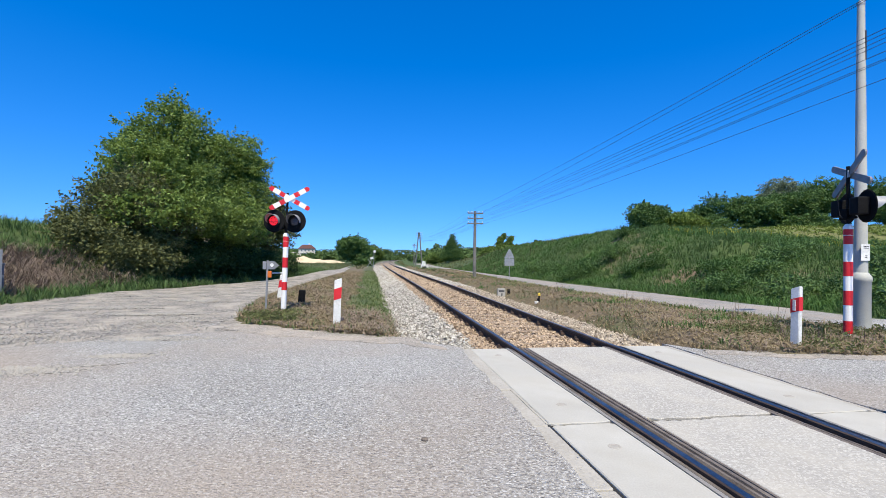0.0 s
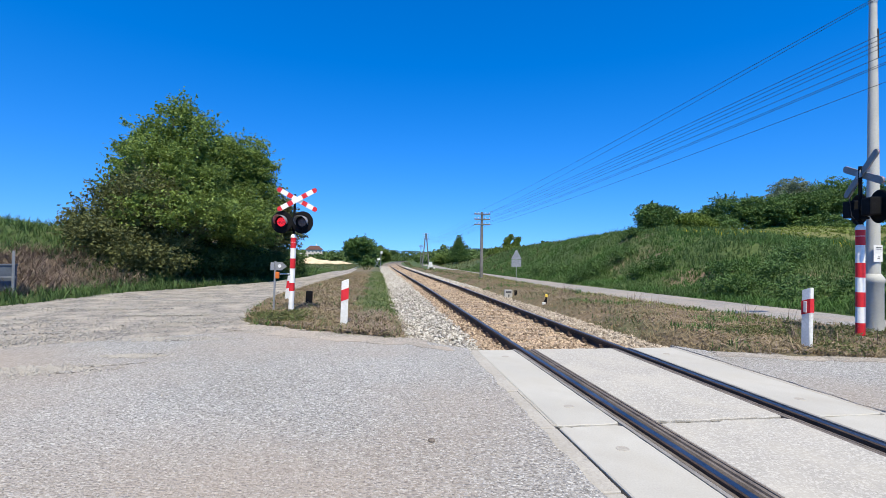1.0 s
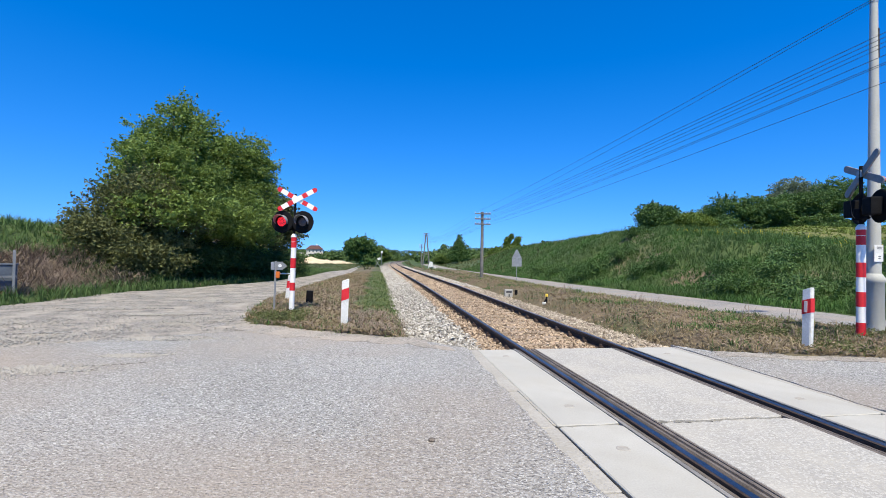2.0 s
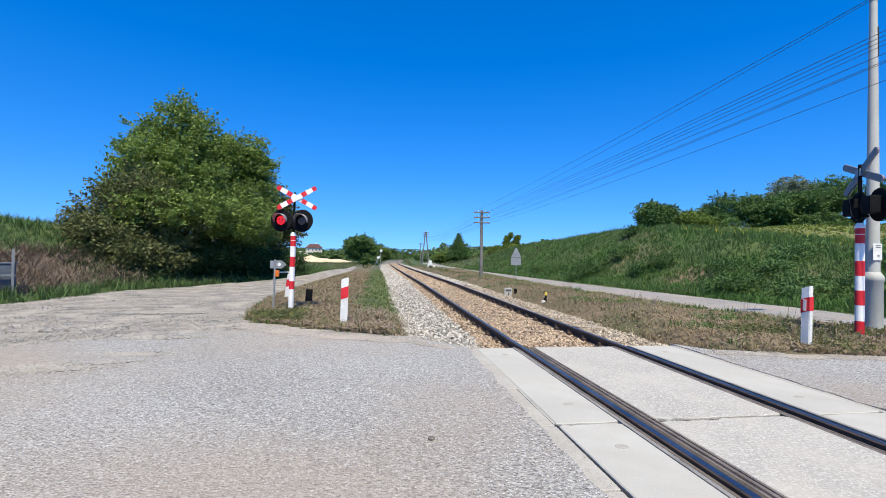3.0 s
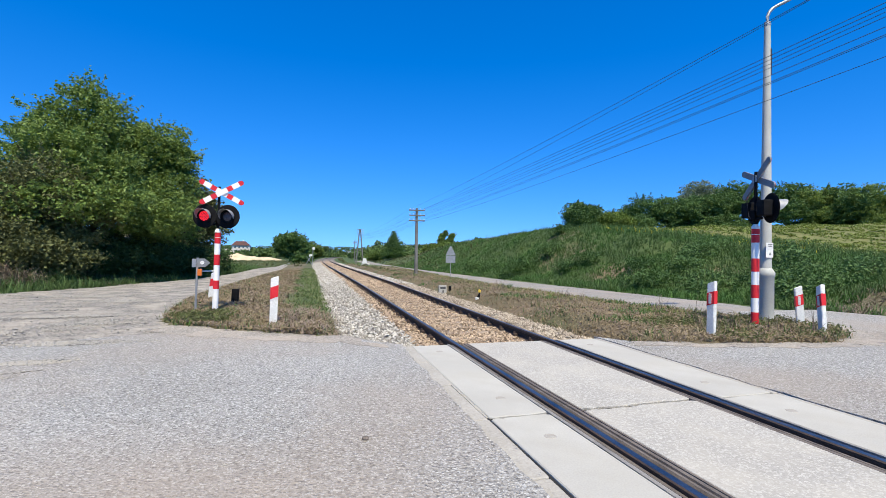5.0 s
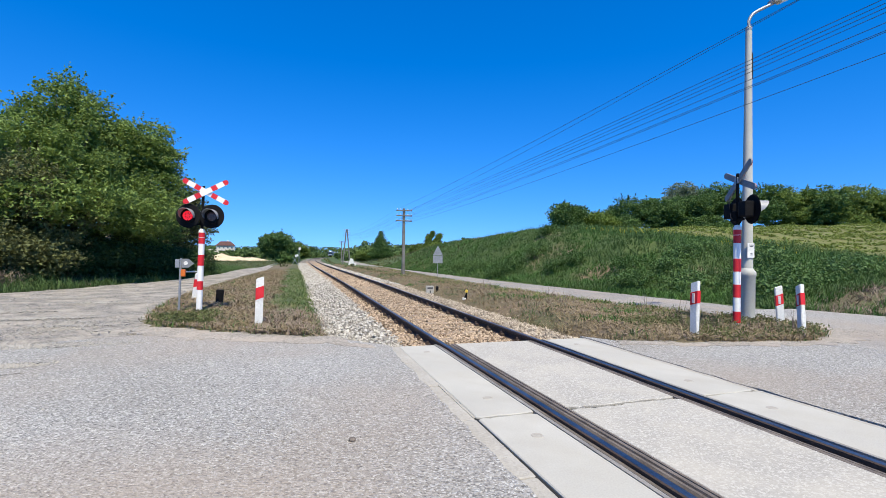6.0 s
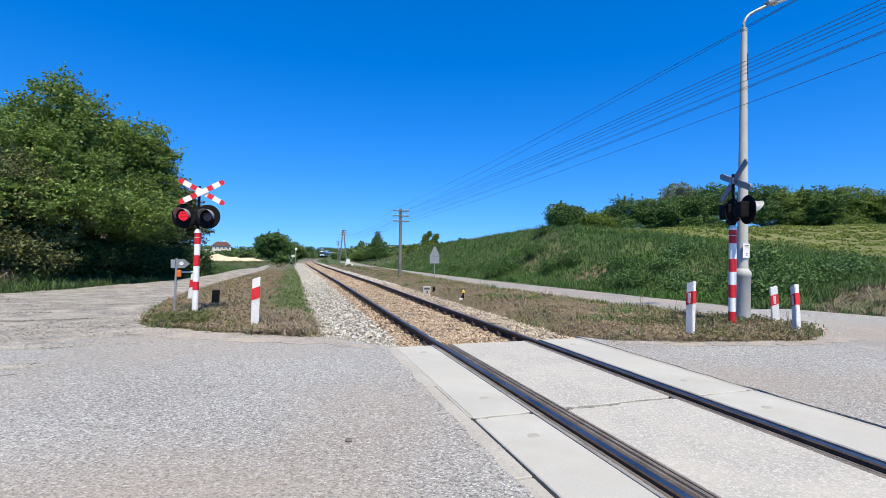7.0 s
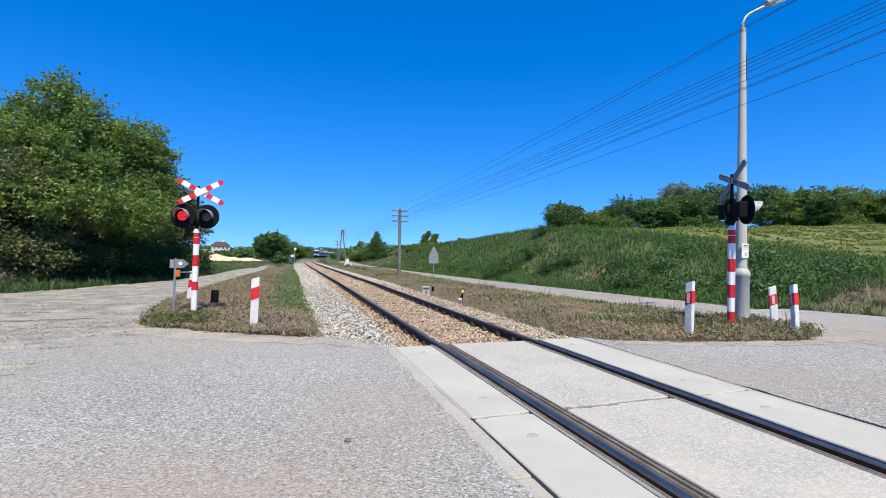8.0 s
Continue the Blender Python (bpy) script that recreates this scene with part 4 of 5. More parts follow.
def wires():
    line = thing("overhead_wires", "dark telephone wires strung between poles", "wires")
    spans = []
    for o, z0, z1, z2 in ((-0.56, 4.72, 5.92, 4.86), (0.56, 4.72, 6.8, 4.86), (-0.56, 4.34, 5.22, 4.5), (-0.28, 4.34, 5.31, 4.5), (0.28, 4.34, 5.58, 4.5), (0.56, 4.34, 5.66, 4.5), (-0.28, 3.96, 5.07, 4.1), (0.28, 3.96, 5.25, 4.1), (0.56, 3.96, 5.38, 4.1), (0.28, 3.7, 4.89, 3.95)):
        spans.append(((5.24 + o, 35.4, z0), (5.24 + o, -6.0, z1), 0.28, 30))
        spans.append(((5.24 + o, 35.4, z0), (6.5 + o, 89.6, z2), 0.5, 12))
        spans.append(((6.5 + o, 89.6, z2), (9.8 + o, 135, z2 - 0.35), 0.4, 8))
    for p, q, sag, k in spans:
        pts = [Vector(p).lerp(Vector(q), i / k) - Vector((0, 0, 4 * sag * (i / k) * (1 - i / k))) for i in range(k + 1)]
        part("wire", tube(pts, 0.005, 5), CABLE, line)


def triangle_sign(x, y):
    g = on_ground(x, y)
    sign = thing("road_sign", "grey back of a triangular road sign with a plate", "road sign", pose(x, y, g, 0, 0, -15) @ Matrix.Scale(0.78, 4))
    part("post", rod((0, 0, -0.2), (0, 0, 2.75), 0.03, n=10), GREY, sign)
    part("triangle", extruded([(-0.45, 1.98), (0.45, 1.98), (0.05, 2.78), (-0.05, 2.78)], -0.06, -0.04), GREY, sign, "back of a triangular sign")
    part("plate", extruded([(-0.42, 1.3), (0.42, 1.3), (0.42, 1.94), (-0.42, 1.94)], -0.06, -0.04), GREY, sign, "rectangular plate below")
    for z in (1.45, 1.75, 2.2):
        part("clamp", box(0.5, 0.02, 0.035, (0, -0.025, z)), GREY, sign)


def small_things():
    # kilometre stone and marker beside the track
    x, y = 2.10, 17.0
    stone = thing("kilometre_stone", "small white concrete kilometre stone with dark figures", "marker stone", pose(x, y, on_ground(x, y), 0, 0, -4) @ Matrix.Scale(0.82, 4))
    part("block", box(0.36, 0.16, 0.56, (0, 0, 0.12), 0.025), CONCRETE, stone)
    part("bar", box(0.26, 0.01, 0.09, (0, -0.083, 0.29)), INK, stone)
    part("bar", box(0.06, 0.01, 0.13, (0.01, -0.083, 0.12)), INK, stone)
    x, y = 2.36, 16.9
    peg = thing("track_peg", "short dark wooden peg by the kilometre stone", "peg", pose(x, y, on_ground(x, y)))
    part("stake", box(0.09, 0.09, 0.24, (0, 0, 0.06), 0.015), BLACK, peg)
    x, y = 2.35, 13.7
    mark = thing("track_marker", "short black marker with a yellow cap", "marker", pose(x, y, on_ground(x, y)) @ Matrix.Scale(0.8, 4))
    part("stem", rod((0, 0, -0.1), (0, 0, 0.27), 0.04, 0.03, 8), BLACK, mark)
    part("cap", lathe([(0.03, 0.26), (0.055, 0.28), (0.05, 0.35), (0.02, 0.38)], 12), YELLOW, mark, "yellow cap")
    part("foot", box(0.13, 0.12, 0.1, (-0.1, 0, 0.02), 0.03), POST_WHITE, mark, "white stone foot")
    part("arm", box(0.05, 0.05, 0.16, (-0.05, 0, 0.12), 0.01, turn=pose(0, 0, 0, 0, 25, 0)), BLACK, mark)
    # grey arrow-shaped plate on a thin post with an orange reflector
    x, y = -5.06, 10.8
    sign = thing("small_sign", "back of a small grey arrow plate on a thin post", "sign", pose(x, y, on_ground(x, y)) @ Matrix.Scale(0.86, 4))
    part("post", rod((0, 0, -0.2), (0.03, 0, 1.28), 0.026, n=10), GREY, sign)
    part("plate", box(0.09, 0.02, 0.2, (-0.04, -0.03, 1.15), 0.004), GREY, sign)
    part("arrow_plate", extruded([(0.05, 1.05), (0.2, 1.05), (0.32, 1.15), (0.2, 1.26), (0.05, 1.26)], -0.03, -0.015), SIGN_BACK, sign, "arrow-shaped plate")
    part("disc", lathe([(0.004, 0.0), (0.045, 0.0), (0.045, 0.008), (0.004, 0.008)], 14), POST_WHITE, sign, m=pose(0.14, -0.03, 1.16, 90))
    part("reflector", box(0.1, 0.08, 0.17, (0.09, -0.02, 0.92), 0.02), ORANGE, sign, "orange reflector")
    part("bracket", rod((0.03, 0, 0.95), (0.36, 0.12, 0.95), 0.018, n=8), POST_WHITE, sign)
    x, y = -4.48, 12.1
    stump = thing("cable_marker", "short black plastic cable marker in the grass", "marker post", pose(x, y, on_ground(x, y), 0, 3, 0))
    part("body", box(0.16, 0.12, 0.42, (0, 0, 0.13), 0.02), BLACK, stump)
    # dark cabinet at the foot of the bank
    x, y = -12.35, 13.6
    g = on_ground(x, y)
    case = thing("utility_cabinet", "grey metal cabinet beside a steel post at the bank", "cabinet", pose(x, y, g, 0, 0, 35))
    part("body", box(0.62, 0.36, 0.66, (-0.1, 0, 0.38), 0.02), CASE_PAINT, case, "blue-grey painted body")
    part("lid", box(0.66, 0.4, 0.04, (-0.1, 0, 0.73), 0.01), CASE_PAINT, case)
    part("post", box(0.06, 0.06, 1.2, (0.14, -0.26, 0.5), 0.008), SIGN_BACK, case, "steel post")
    part("rail", box(0.5, 0.04, 0.05, (-0.05, -0.26, 0.42)), SIGN_BACK, case)
    # far railway post with white boards
    x, y = -2.3, 62.0
    g = on_ground(x, y)
    far = thing("railway_sign", "thin post with two white boards beside the track", "railway sign", pose(x, y, g) @ Matrix.Scale(0.8, 4))
    part("post", rod((0, 0, -0.2), (0, 0, 2.9), 0.05, n=8), GREY, far)
    part("board", box(0.34, 0.04, 0.4, (0.1, -0.06, 2.75), 0.05), POST_WHITE, far)
    part("board", box(0.5, 0.04, 0.36, (-0.35, -0.06, 1.65), 0.05, turn=pose(0, 0, 0, 0, -20, 0)), POST_WHITE, far)
    for k in (-1, 1):
        part("lattice", rod((-0.6 * k - 0.6, 0, 0), (0.3 * k - 0.6, 0, 1.4), 0.04, n=6), GREY, far)
    # pale foot of the double pole
    x, y = 7.3, 88.5
    block = thing("concrete_block", "pale concrete block at the foot of the double pole", "concrete block", pose(x, y, on_ground(x, y)) @ Matrix.Scale(0.62, 4))
    part("body", box(2.0, 0.6, 0.8, (0.5, 0, 0.2), 0.1), POST_WHITE, block)
    part("wedge", extruded([(-0.9, 0), (0.9, 0), (0.5, 2.0), (-0.3, 2.2)], -0.3, 0.3), POST_WHITE, block)
    # a loose stone on the asphalt
    bm = bmesh.new()
    bmesh.ops.create_icosphere(bm, subdivisions=2, radius=0.026)
    for v in bm.verts:
        v.co *= 1 + 0.25 * noise.noise(v.co * 60)
        v.co.z *= 0.55
    st = tagged(new("pebble", finish(bm, "pebble", RUST)), "small dark pebble on the asphalt", "pebble")
    st.location = (-2.399, 3.241, 0.012)


LEFT_BANDS = ((1.6, 1.74), (1.75, 1.86), (1.09, 1.34), (0.53, 0.73))
RIGHT_BANDS = ((1.90 - 0.14, 1.86), (1.6, 1.75), (1.05, 1.3), (0.55, 0.8), (0.06, 0.28))
crossing_signal("crossing_signal", pose(-4.65, 10.62, on_ground(-4.65, 10.62), 0, 1.0, 0) @ Matrix.Scale(0.88, 4), 8, -14, LEFT_BANDS, "left_", "red and white level crossing signal with a flashing red lamp")
crossing_signal("crossing_signal", pose(5.12, 6.67, on_ground(5.12, 6.67)) @ Matrix.Scale(0.97, 4), 70, 68, RIGHT_BANDS, "right_", "back of a crossing signal on a red and white post", back=True, tip=9)
delineator(pose(-3.37, 8.55, on_ground(-3.37, 8.55), 0, 1, 8), "white roadside post with a slanted red band", h=0.84)
delineator(pose(-5.25, 13.4, on_ground(-5.25, 13.4), 0, 7, 20), "leaning white roadside post with a red band", h=0.70)
delineator(pose(3.32, 5.9, on_ground(3.32, 5.9), 0, 1, -84), "white roadside post with a red band and reflector", True, h=0.88)
delineator(pose(6.37, 6.76, on_ground(6.37, 6.76), 0, -4, -34), "white roadside post with a red band, tilted", True, h=0.74)
delineator(pose(5.5, 5.75, on_ground(5.5, 5.75), 0, -5, -112), "white roadside post with a red band, leaning", True, h=0.82)
lamp_post(6.14, 7.3)
telegraph_pole(5.24, 35.46, 4.74, "wooden telegraph pole with three crossarms")
telegraph_pole(6.5, 89.6, 5.7, "double-legged wooden telegraph pole", double=True)
telegraph_pole(9.8, 135, 4.6, "distant wooden telegraph pole")
telegraph_pole(5.24, -6.0, 6.3, "wooden telegraph pole with three crossarms", arms=(0.12, 0.75, 1.25))
wires()
triangle_sign(6.62, 30.8)
small_things()


# ---- plants ----
def leaf_cards(pts, size, rng, up=0.5, slim=0.55):
    """A small folded leaf at every point: vertices and faces."""
    n = len(pts)
    nor = rng.normal(size=(n, 3)) + (0, 0, up)
    nor /= np.linalg.norm(nor, axis=1)[:, None]
    u = np.cross(nor, rng.normal(size=(n, 3)))
    u /= np.linalg.norm(u, axis=1)[:, None]
    w = np.cross(nor, u)
    s = size * (0.6 + 0.8 * rng.random((n, 1)))
    v = np.stack([pts - u * s * 0.5, pts + w * s * slim * 0.5 + nor * s * 0.12, pts + u * s * 0.5, pts - w * s * slim * 0.5 + nor * s * 0.12], 1)
    return v.reshape(-1, 3), np.arange(4 * n).reshape(n, 4)


def crown_points(blobs, clumps, per, spread, rng, flat=0.6, shoots=0.0):
    """Leaves in layered clumps, most of them near the outside of the crown's masses; shoots: share of sprigs that stand out past it."""
    vol = np.array([b[3] * b[4] * b[5] for b in blobs]) ** 0.67
    pick = rng.choice(len(blobs), clumps, p=vol / vol.sum())
    b = np.array(blobs)[pick]
    d = rng.normal(size=(clumps, 3))
    d /= np.linalg.norm(d, axis=1)[:, None]
    r = rng.uniform(0.35, 1.06, (clumps, 1)) ** 0.6
    c = b[:, :3] + d * b[:, 3:6] * r
    size = rng.uniform(0.5, 1.4, (clumps, 1, 1)) * spread
    p = c[:, None] + np.clip(rng.normal(size=(clumps, per, 3)), -1.5, 1.5) * size * (1, 1, flat)
    p = p.reshape(-1, 3)
    k = int(clumps * shoots)
    if k:
        j = rng.choice(clumps, k)
        out = d[j] * (1, 1, 0.6) + (0, 0, 0.45)
        out /= np.linalg.norm(out, axis=1)[:, None]
        foot = b[j, :3] + d[j] * b[j, 3:6] * 0.98
        f = np.linspace(0, 1, 16)[None, :, None]
        reach = rng.uniform(0.25, 0.75, (k, 1, 1))
        s = foot[:, None] + out[:, None] * f * reach + rng.normal(size=(k, 16, 3)) * 0.07 * (1.3 - f)
        p = np.concatenate([p, s.reshape(-1, 3)])
    return c, p


def tree(name, x, y, blobs, label, mat, clumps, per, leaf, spread, trunk=0.16, limbs=7, seed=1, category="tree", stems=1, up=0.9, flat=0.6, shoots=0.0):
    """blobs: masses of the crown (x, y, z from the foot, and three radii)."""
    rng = np.random.default_rng(seed)
    root = thing(name, label, category, pose(x, y, on_ground(x, y)))
    c, p = crown_points(blobs, clumps, per, spread, rng, flat, shoots)
    keep = p[:, 2] + on_ground(x, y) > soil(p[:, 0] + x, p[:, 1] + y) + 0.05
    v, f = leaf_cards(p[keep], leaf, rng, up)
    part("crown", mesh_of("crown", v, f, mat), None, root, "uneven leafy crown")
    bm = bmesh.new()
    mid = np.mean([b[:3] for b in blobs], axis=0)
    for k in range(stems):
        o = Vector((rng.normal(0, 0.3), rng.normal(0, 0.3), 0)) * (stems > 1)
        bend = Vector((mid[0] * 0.5 + rng.normal(0, 0.1), mid[1] * 0.5, mid[2] * 0.5)) + o
        tube([o - Vector((0, 0, 0.3)), o + Vector((0.03, 0, mid[2] * 0.25)), bend, Vector(mid) + o + Vector((0, 0, mid[2] * 0.25))], trunk, 8, bm, trunk * 0.3)
        start = Vector((mid[0] * 0.3, mid[1] * 0.3, mid[2] * 0.35)) + o
        for j in range(limbs):
            e = Vector(c[rng.integers(len(c))])
            m0 = start.lerp(e, 0.5) + Vector(rng.normal(0, 0.15, 3))
            tube([start.lerp(bend, rng.random()), m0, e], trunk * 0.35, 5, bm, trunk * 0.08)
    part("trunk", bm, BARK, root, "dark trunk and limbs")
    return root


def tufts(name, x, y, blades, h0, h1, width, lean, mat, seed, label="", z=None):
    """Bunches of narrow blades, each a bent strip of two triangles."""
    rng = np.random.default_rng(seed)
    n = len(x)
    z = soil(x, y) if z is None else z
    root = np.repeat(np.stack([x, y, z - 0.02], 1), blades, 0)
    k = n * blades
    a0 = rng.random(k) * 6.283
    root[:, 0] += rng.normal(0, 0.05, k)
    root[:, 1] += rng.normal(0, 0.05, k)
    h = np.repeat(h0 + (h1 - h0) * rng.random(n) ** 1.5, blades) * (0.5 + 0.6 * rng.random(k))
    out = np.stack([np.cos(a0), np.sin(a0), np.zeros(k)], 1)
    side = np.stack([-np.sin(a0), np.cos(a0), np.zeros(k)], 1) * width * (0.6 + 0.8 * rng.random((k, 1)))
    reach = lean * (0.3 + rng.random(k))[:, None] * h[:, None]
    mid = root + out * reach * 0.4 + np.array([0, 0, 1]) * h[:, None] * 0.6
    tip = root + out * reach + np.array([0, 0, 1]) * h[:, None]
    v = np.stack([root - side, root + side, mid + side * 0.7, mid - side * 0.7, tip], 1).reshape(-1, 3)
    i = 5 * np.arange(k)[:, None]
    f = np.concatenate([i + (0, 1, 2), i + (0, 2, 3), i + (3, 2, 4)], 0)
    ob = new(name, mesh_of(name, v, f, mat))
    return tagged(ob, label, "grass", kind="stuff")


def strewn(n, x0, x1, y0, y1, seed, thin=0.0):
    rng = np.random.default_rng(seed)
    return x0 + (x1 - x0) * rng.random(n), y0 + (y1 - y0) * rng.random(n) ** (1 + thin)


def grass():
    x, y = strewn(14000, -5.8, -2.2, 7.2, 40, 21, 0.9)
    k = inside(x, y, ISLAND_LEFT) & ((y < 9.9 + 0.3 * wave(x, y, 0.8, 3)) | (x < -3.2 + 0.4 * wave(x, y, 1.0, 2)) | (wave(x, y, 0.9, 7) > 0.75))
    tufts("dry_grass", x[k][::2], y[k][::2], 5, 0.03, 0.14, 0.005, 1.8, DRY, 22, "short dry grass and litter on the verge")
    k2 = inside(x, y, ISLAND_LEFT) & ((x > -3.3 + 0.3 * wave(x, y, 1.2, 5)) | (wave(x, y, 0.7, 4) > 0.7)) & (y > 8.6)
    tufts("green_grass", x[k2], y[k2], 5, 0.03, 0.11, 0.006, 1.3, VERGE_GREEN, 23, "patchy green grass beside the ballast")
    x, y = strewn(2600, -5.8, -2.2, 7.2, 30, 48, 0.9)
    k = inside(x, y, ISLAND_LEFT) & (wave(x, y, 0.6, 8) > -0.1)
    tufts("verge_grass", x[k], y[k], 5, 0.05, 0.18, 0.006, 0.9, TALL, 49, "scattered grey-green grass on the verge")
    x, y = strewn(4200, 1.9, 9.0, 5.3, 45, 50, 0.9)
    k = inside(x, y, ISLAND_RIGHT) & (wave(x, y, 0.8, 6) > 0.0) & (x > 2.1)
    tufts("verge_grass", x[k], y[k], 5, 0.05, 0.2, 0.006, 0.9, TALL, 51, "scattered grey-green grass on the verge")
    x, y = strewn(160, -5.3, -4.1, 8.7, 9.9, 24)
    k = inside(x, y, ISLAND_LEFT)
    tufts("green_grass", x[k][::2], y[k][::2], 6, 0.05, 0.16, 0.008, 1.2, GRASS, 25, "green weeds at the foot of the signal")
    rng = np.random.default_rng(26)
    x, y = np.repeat(x[k], 16) + rng.normal(0, 0.05, 16 * k.sum()), np.repeat(y[k], 16) + rng.normal(0, 0.05, 16 * k.sum())
    v, f = leaf_cards(np.stack([x, y, soil(x, y) + rng.random(len(x)) * 0.13], 1), 0.045, rng, 0.8)
    tagged(new("leafy_weeds", mesh_of("leafy_weeds", v, f, LEAF_DARK)), "yellow-green leafy weeds at the foot of the signal", "weeds", kind="stuff")
    x, y = strewn(30000, 1.9, 9.5, 5.3, 70, 26, 0.8)
    k = inside(x, y, ISLAND_RIGHT) & (x - track_x(y) > 2.0)
    x, y = x[k][::2], y[k][::2]
    g = (wave(x, y, 1.1, 9) > 0.45) & (y > 7.2)
    tufts("dry_grass", x[~g], y[~g], 5, 0.03, 0.17, 0.006, 1.8, DRY, 27, "dry brown grass on the verge")
    tufts("green_grass", x[g], y[g], 6, 0.05, 0.2, 0.008, 0.9, GRASS, 28, "green patches in the dry verge")
    x, y = strewn(900, 3.4, 6.4, 5.6, 18, 52)
    k = inside(x, y, ISLAND_RIGHT) & (wave(x, y, 0.7, 2) > 0.55)
    tufts("dry_stalks", x[k], y[k], 4, 0.2, 0.5, 0.005, 0.5, TWIG, 53, "thin dry stalks standing on the verge")
    x, y = strewn(1500, -3.4, -2.0, 7.4, 10.4, 54)
    k = inside(x, y, ISLAND_LEFT) & (y < 10.3 + 0.3 * wave(x, y, 0.6, 2)) & (wave(x, y, 0.5, 4) > -0.5)
    tufts("dead_weeds", x[k], y[k], 6, 0.04, 0.16, 0.006, 1.9, TWIG, 55, "patch of dead brown weeds beside the ballast")
    x, y = strewn(1300, 3.2, 6.6, 5.4, 8.0, 56)
    k = inside(x, y, ISLAND_RIGHT) & (wave(x, y, 0.45, 4) > -0.1)
    v, f = leaf_cards(np.stack([np.repeat(x[k], 5), np.repeat(y[k], 5), np.repeat(soil(x[k], y[k]), 5)], 1) + np.random.default_rng(57).normal(0, 1, (5 * k.sum(), 3)) * (0.06, 0.06, 0.03) + (0, 0, 0.05), 0.055, np.random.default_rng(58), 1.0, 0.4)
    tagged(new("leafy_weeds", mesh_of("leafy_weeds", v, f, LEAF_DARK)), "low olive weeds round the foot of the lamp post", "weeds", kind="stuff")
    x, y = strewn(900, 3.4, 6.4, 5.6, 18, 59)
    k = inside(x, y, ISLAND_RIGHT) & (wave(x, y, 0.7, 5) > 0.75)
    tufts("dry_stalks", x[k], y[k], 4, 0.2, 0.5, 0.005, 0.5, TWIG, 53, "thin dry stalks standing on the verge")
    x, y = strewn(9000, 3.5, 9.5, 7.5, 50, 81, 0.6)
    near_edge = np.interp(y, [p[1] for p in ISLAND_RIGHT[8:15]], [p[0] for p in ISLAND_RIGHT[8:15]])
    k = inside(x, y, ISLAND_RIGHT) & (near_edge - x < 1.1 + 0.5 * wave(x, y, 1.0, 3)) & (wave(x, y, 0.7, 1) > -0.2)
    tufts("verge_grass", x[k], y[k], 6, 0.05, 0.16, 0.008, 1.1, CROP, 82, "yellow-green grass along the lane")
    x, y = strewn(46000, 9, 22, 5, 75, 29, 0.5)
    s = x - foot_right(y)
    k = (s > 0.0) & (s < 11) & ~((y < 9) & (s < 6))
    x, y = x[k], y[k]
    g = wave(x, y, 1.6, 6) > 0.05
    tufts("meadow_grass", x[g], y[g], 7, 0.1, 0.36, 0.011, 0.9, GRASS, 30, "thick green grass on the bank")
    tufts("meadow_grass", x[~g], y[~g], 7, 0.12, 0.45, 0.009, 0.8, TALL, 31, "tall pale meadow grass on the bank")
    x, y = strewn(2600, 9.6, 20, 3, 9.5, 32)
    s = x - foot_right(y)
    k = (s > 0.3) & (s < 8)
    tufts("dry_grass", x[k], y[k], 9, 0.08, 0.26, 0.008, 2.4, TWIG, 33, "dead brown weeds on the bank")
    x, y = strewn(3600, 9.4, 24, 3, 12, 133)
    s = x - foot_right(y)
    k = (s > 0.0) & (s < 9) & ((wave(x, y, 0.9, 5) > 0.15) | (s < 1.2) | (s > 4.5))
    tufts("meadow_grass", x[k], y[k], 7, 0.1, 0.34, 0.010, 0.9, GRASS, 134, "green grass among the dead weeds")
    x, y = strewn(90000, 16, 80, 3, 62, 34)
    s = x - foot_right(y)
    k = (s > 9.5) & (s < 60) & (np.abs(((s + 0.3 * wave(x, y, 3, 2)) / 1.1) % 1 - 0.5) < 0.33)
    tufts("field_crop", x[k], y[k], 7, 0.06, 0.17, 0.035, 1.7, CROP, 35, "rows of pale young crop in the field")
    x, y = strewn(1500, 16, 26, 6, 50, 36)
    s = x - foot_right(y)
    k = (s > 7) & (s < 11) & (wave(x, y, 2.2, 3) > 0.2)
    tufts("yellow_flowers", x[k], y[k], 3, 0.25, 0.5, 0.012, 0.6, BLOOM, 37, "yellow blossom along the field edge")
    x, y = strewn(34000, -24, -6, 6, 46, 38)
    s = foot_left(y) - x
    k = (s > -0.2) & (s < 12)
    k &= ~((s > 0.8) & (s < 2.8) & (y > 9) & (y < 18.5)) & ~((s > 0.1) & (s < 5) & (y > 19) & (y < 32))
    tufts("meadow_grass", x[k], y[k], 6, 0.12, 0.5, 0.012, 0.8, TALL, 39, "tall green grass on the bank")
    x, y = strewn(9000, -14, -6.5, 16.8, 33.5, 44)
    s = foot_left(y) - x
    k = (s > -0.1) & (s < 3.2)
    # blades take the darkened green, so tree shade is painted in
    tufts("shade_toned_grass", x[k], y[k], 7, 0.08, 0.26, 0.012, 1.0, SHADE_TONED_GREEN, 45, "rank grass below the trees, coloured dark for the shade there")
    x, y = strewn(5000, 15, 24, 6, 60, 46)
    s = x - foot_right(y)
    k = (s > 7.0) & (s < 9.8)
    tufts("tall_grass", x[k], y[k], 6, 0.25, 0.6, 0.008, 0.7, TALL, 47, "tall seeding grass along the top of the bank")
    x, y = strewn(3800, -18, -10.5, 8, 17.9, 40)
    s = foot_left(y) - x
    k = (s > 0.7) & (s < 3.1)
    tufts("dead_bramble", x[k], y[k], 9, 0.2, 0.5, 0.008, 2.0, TWIG, 41, "tangle of dead brown brambles on the bank")
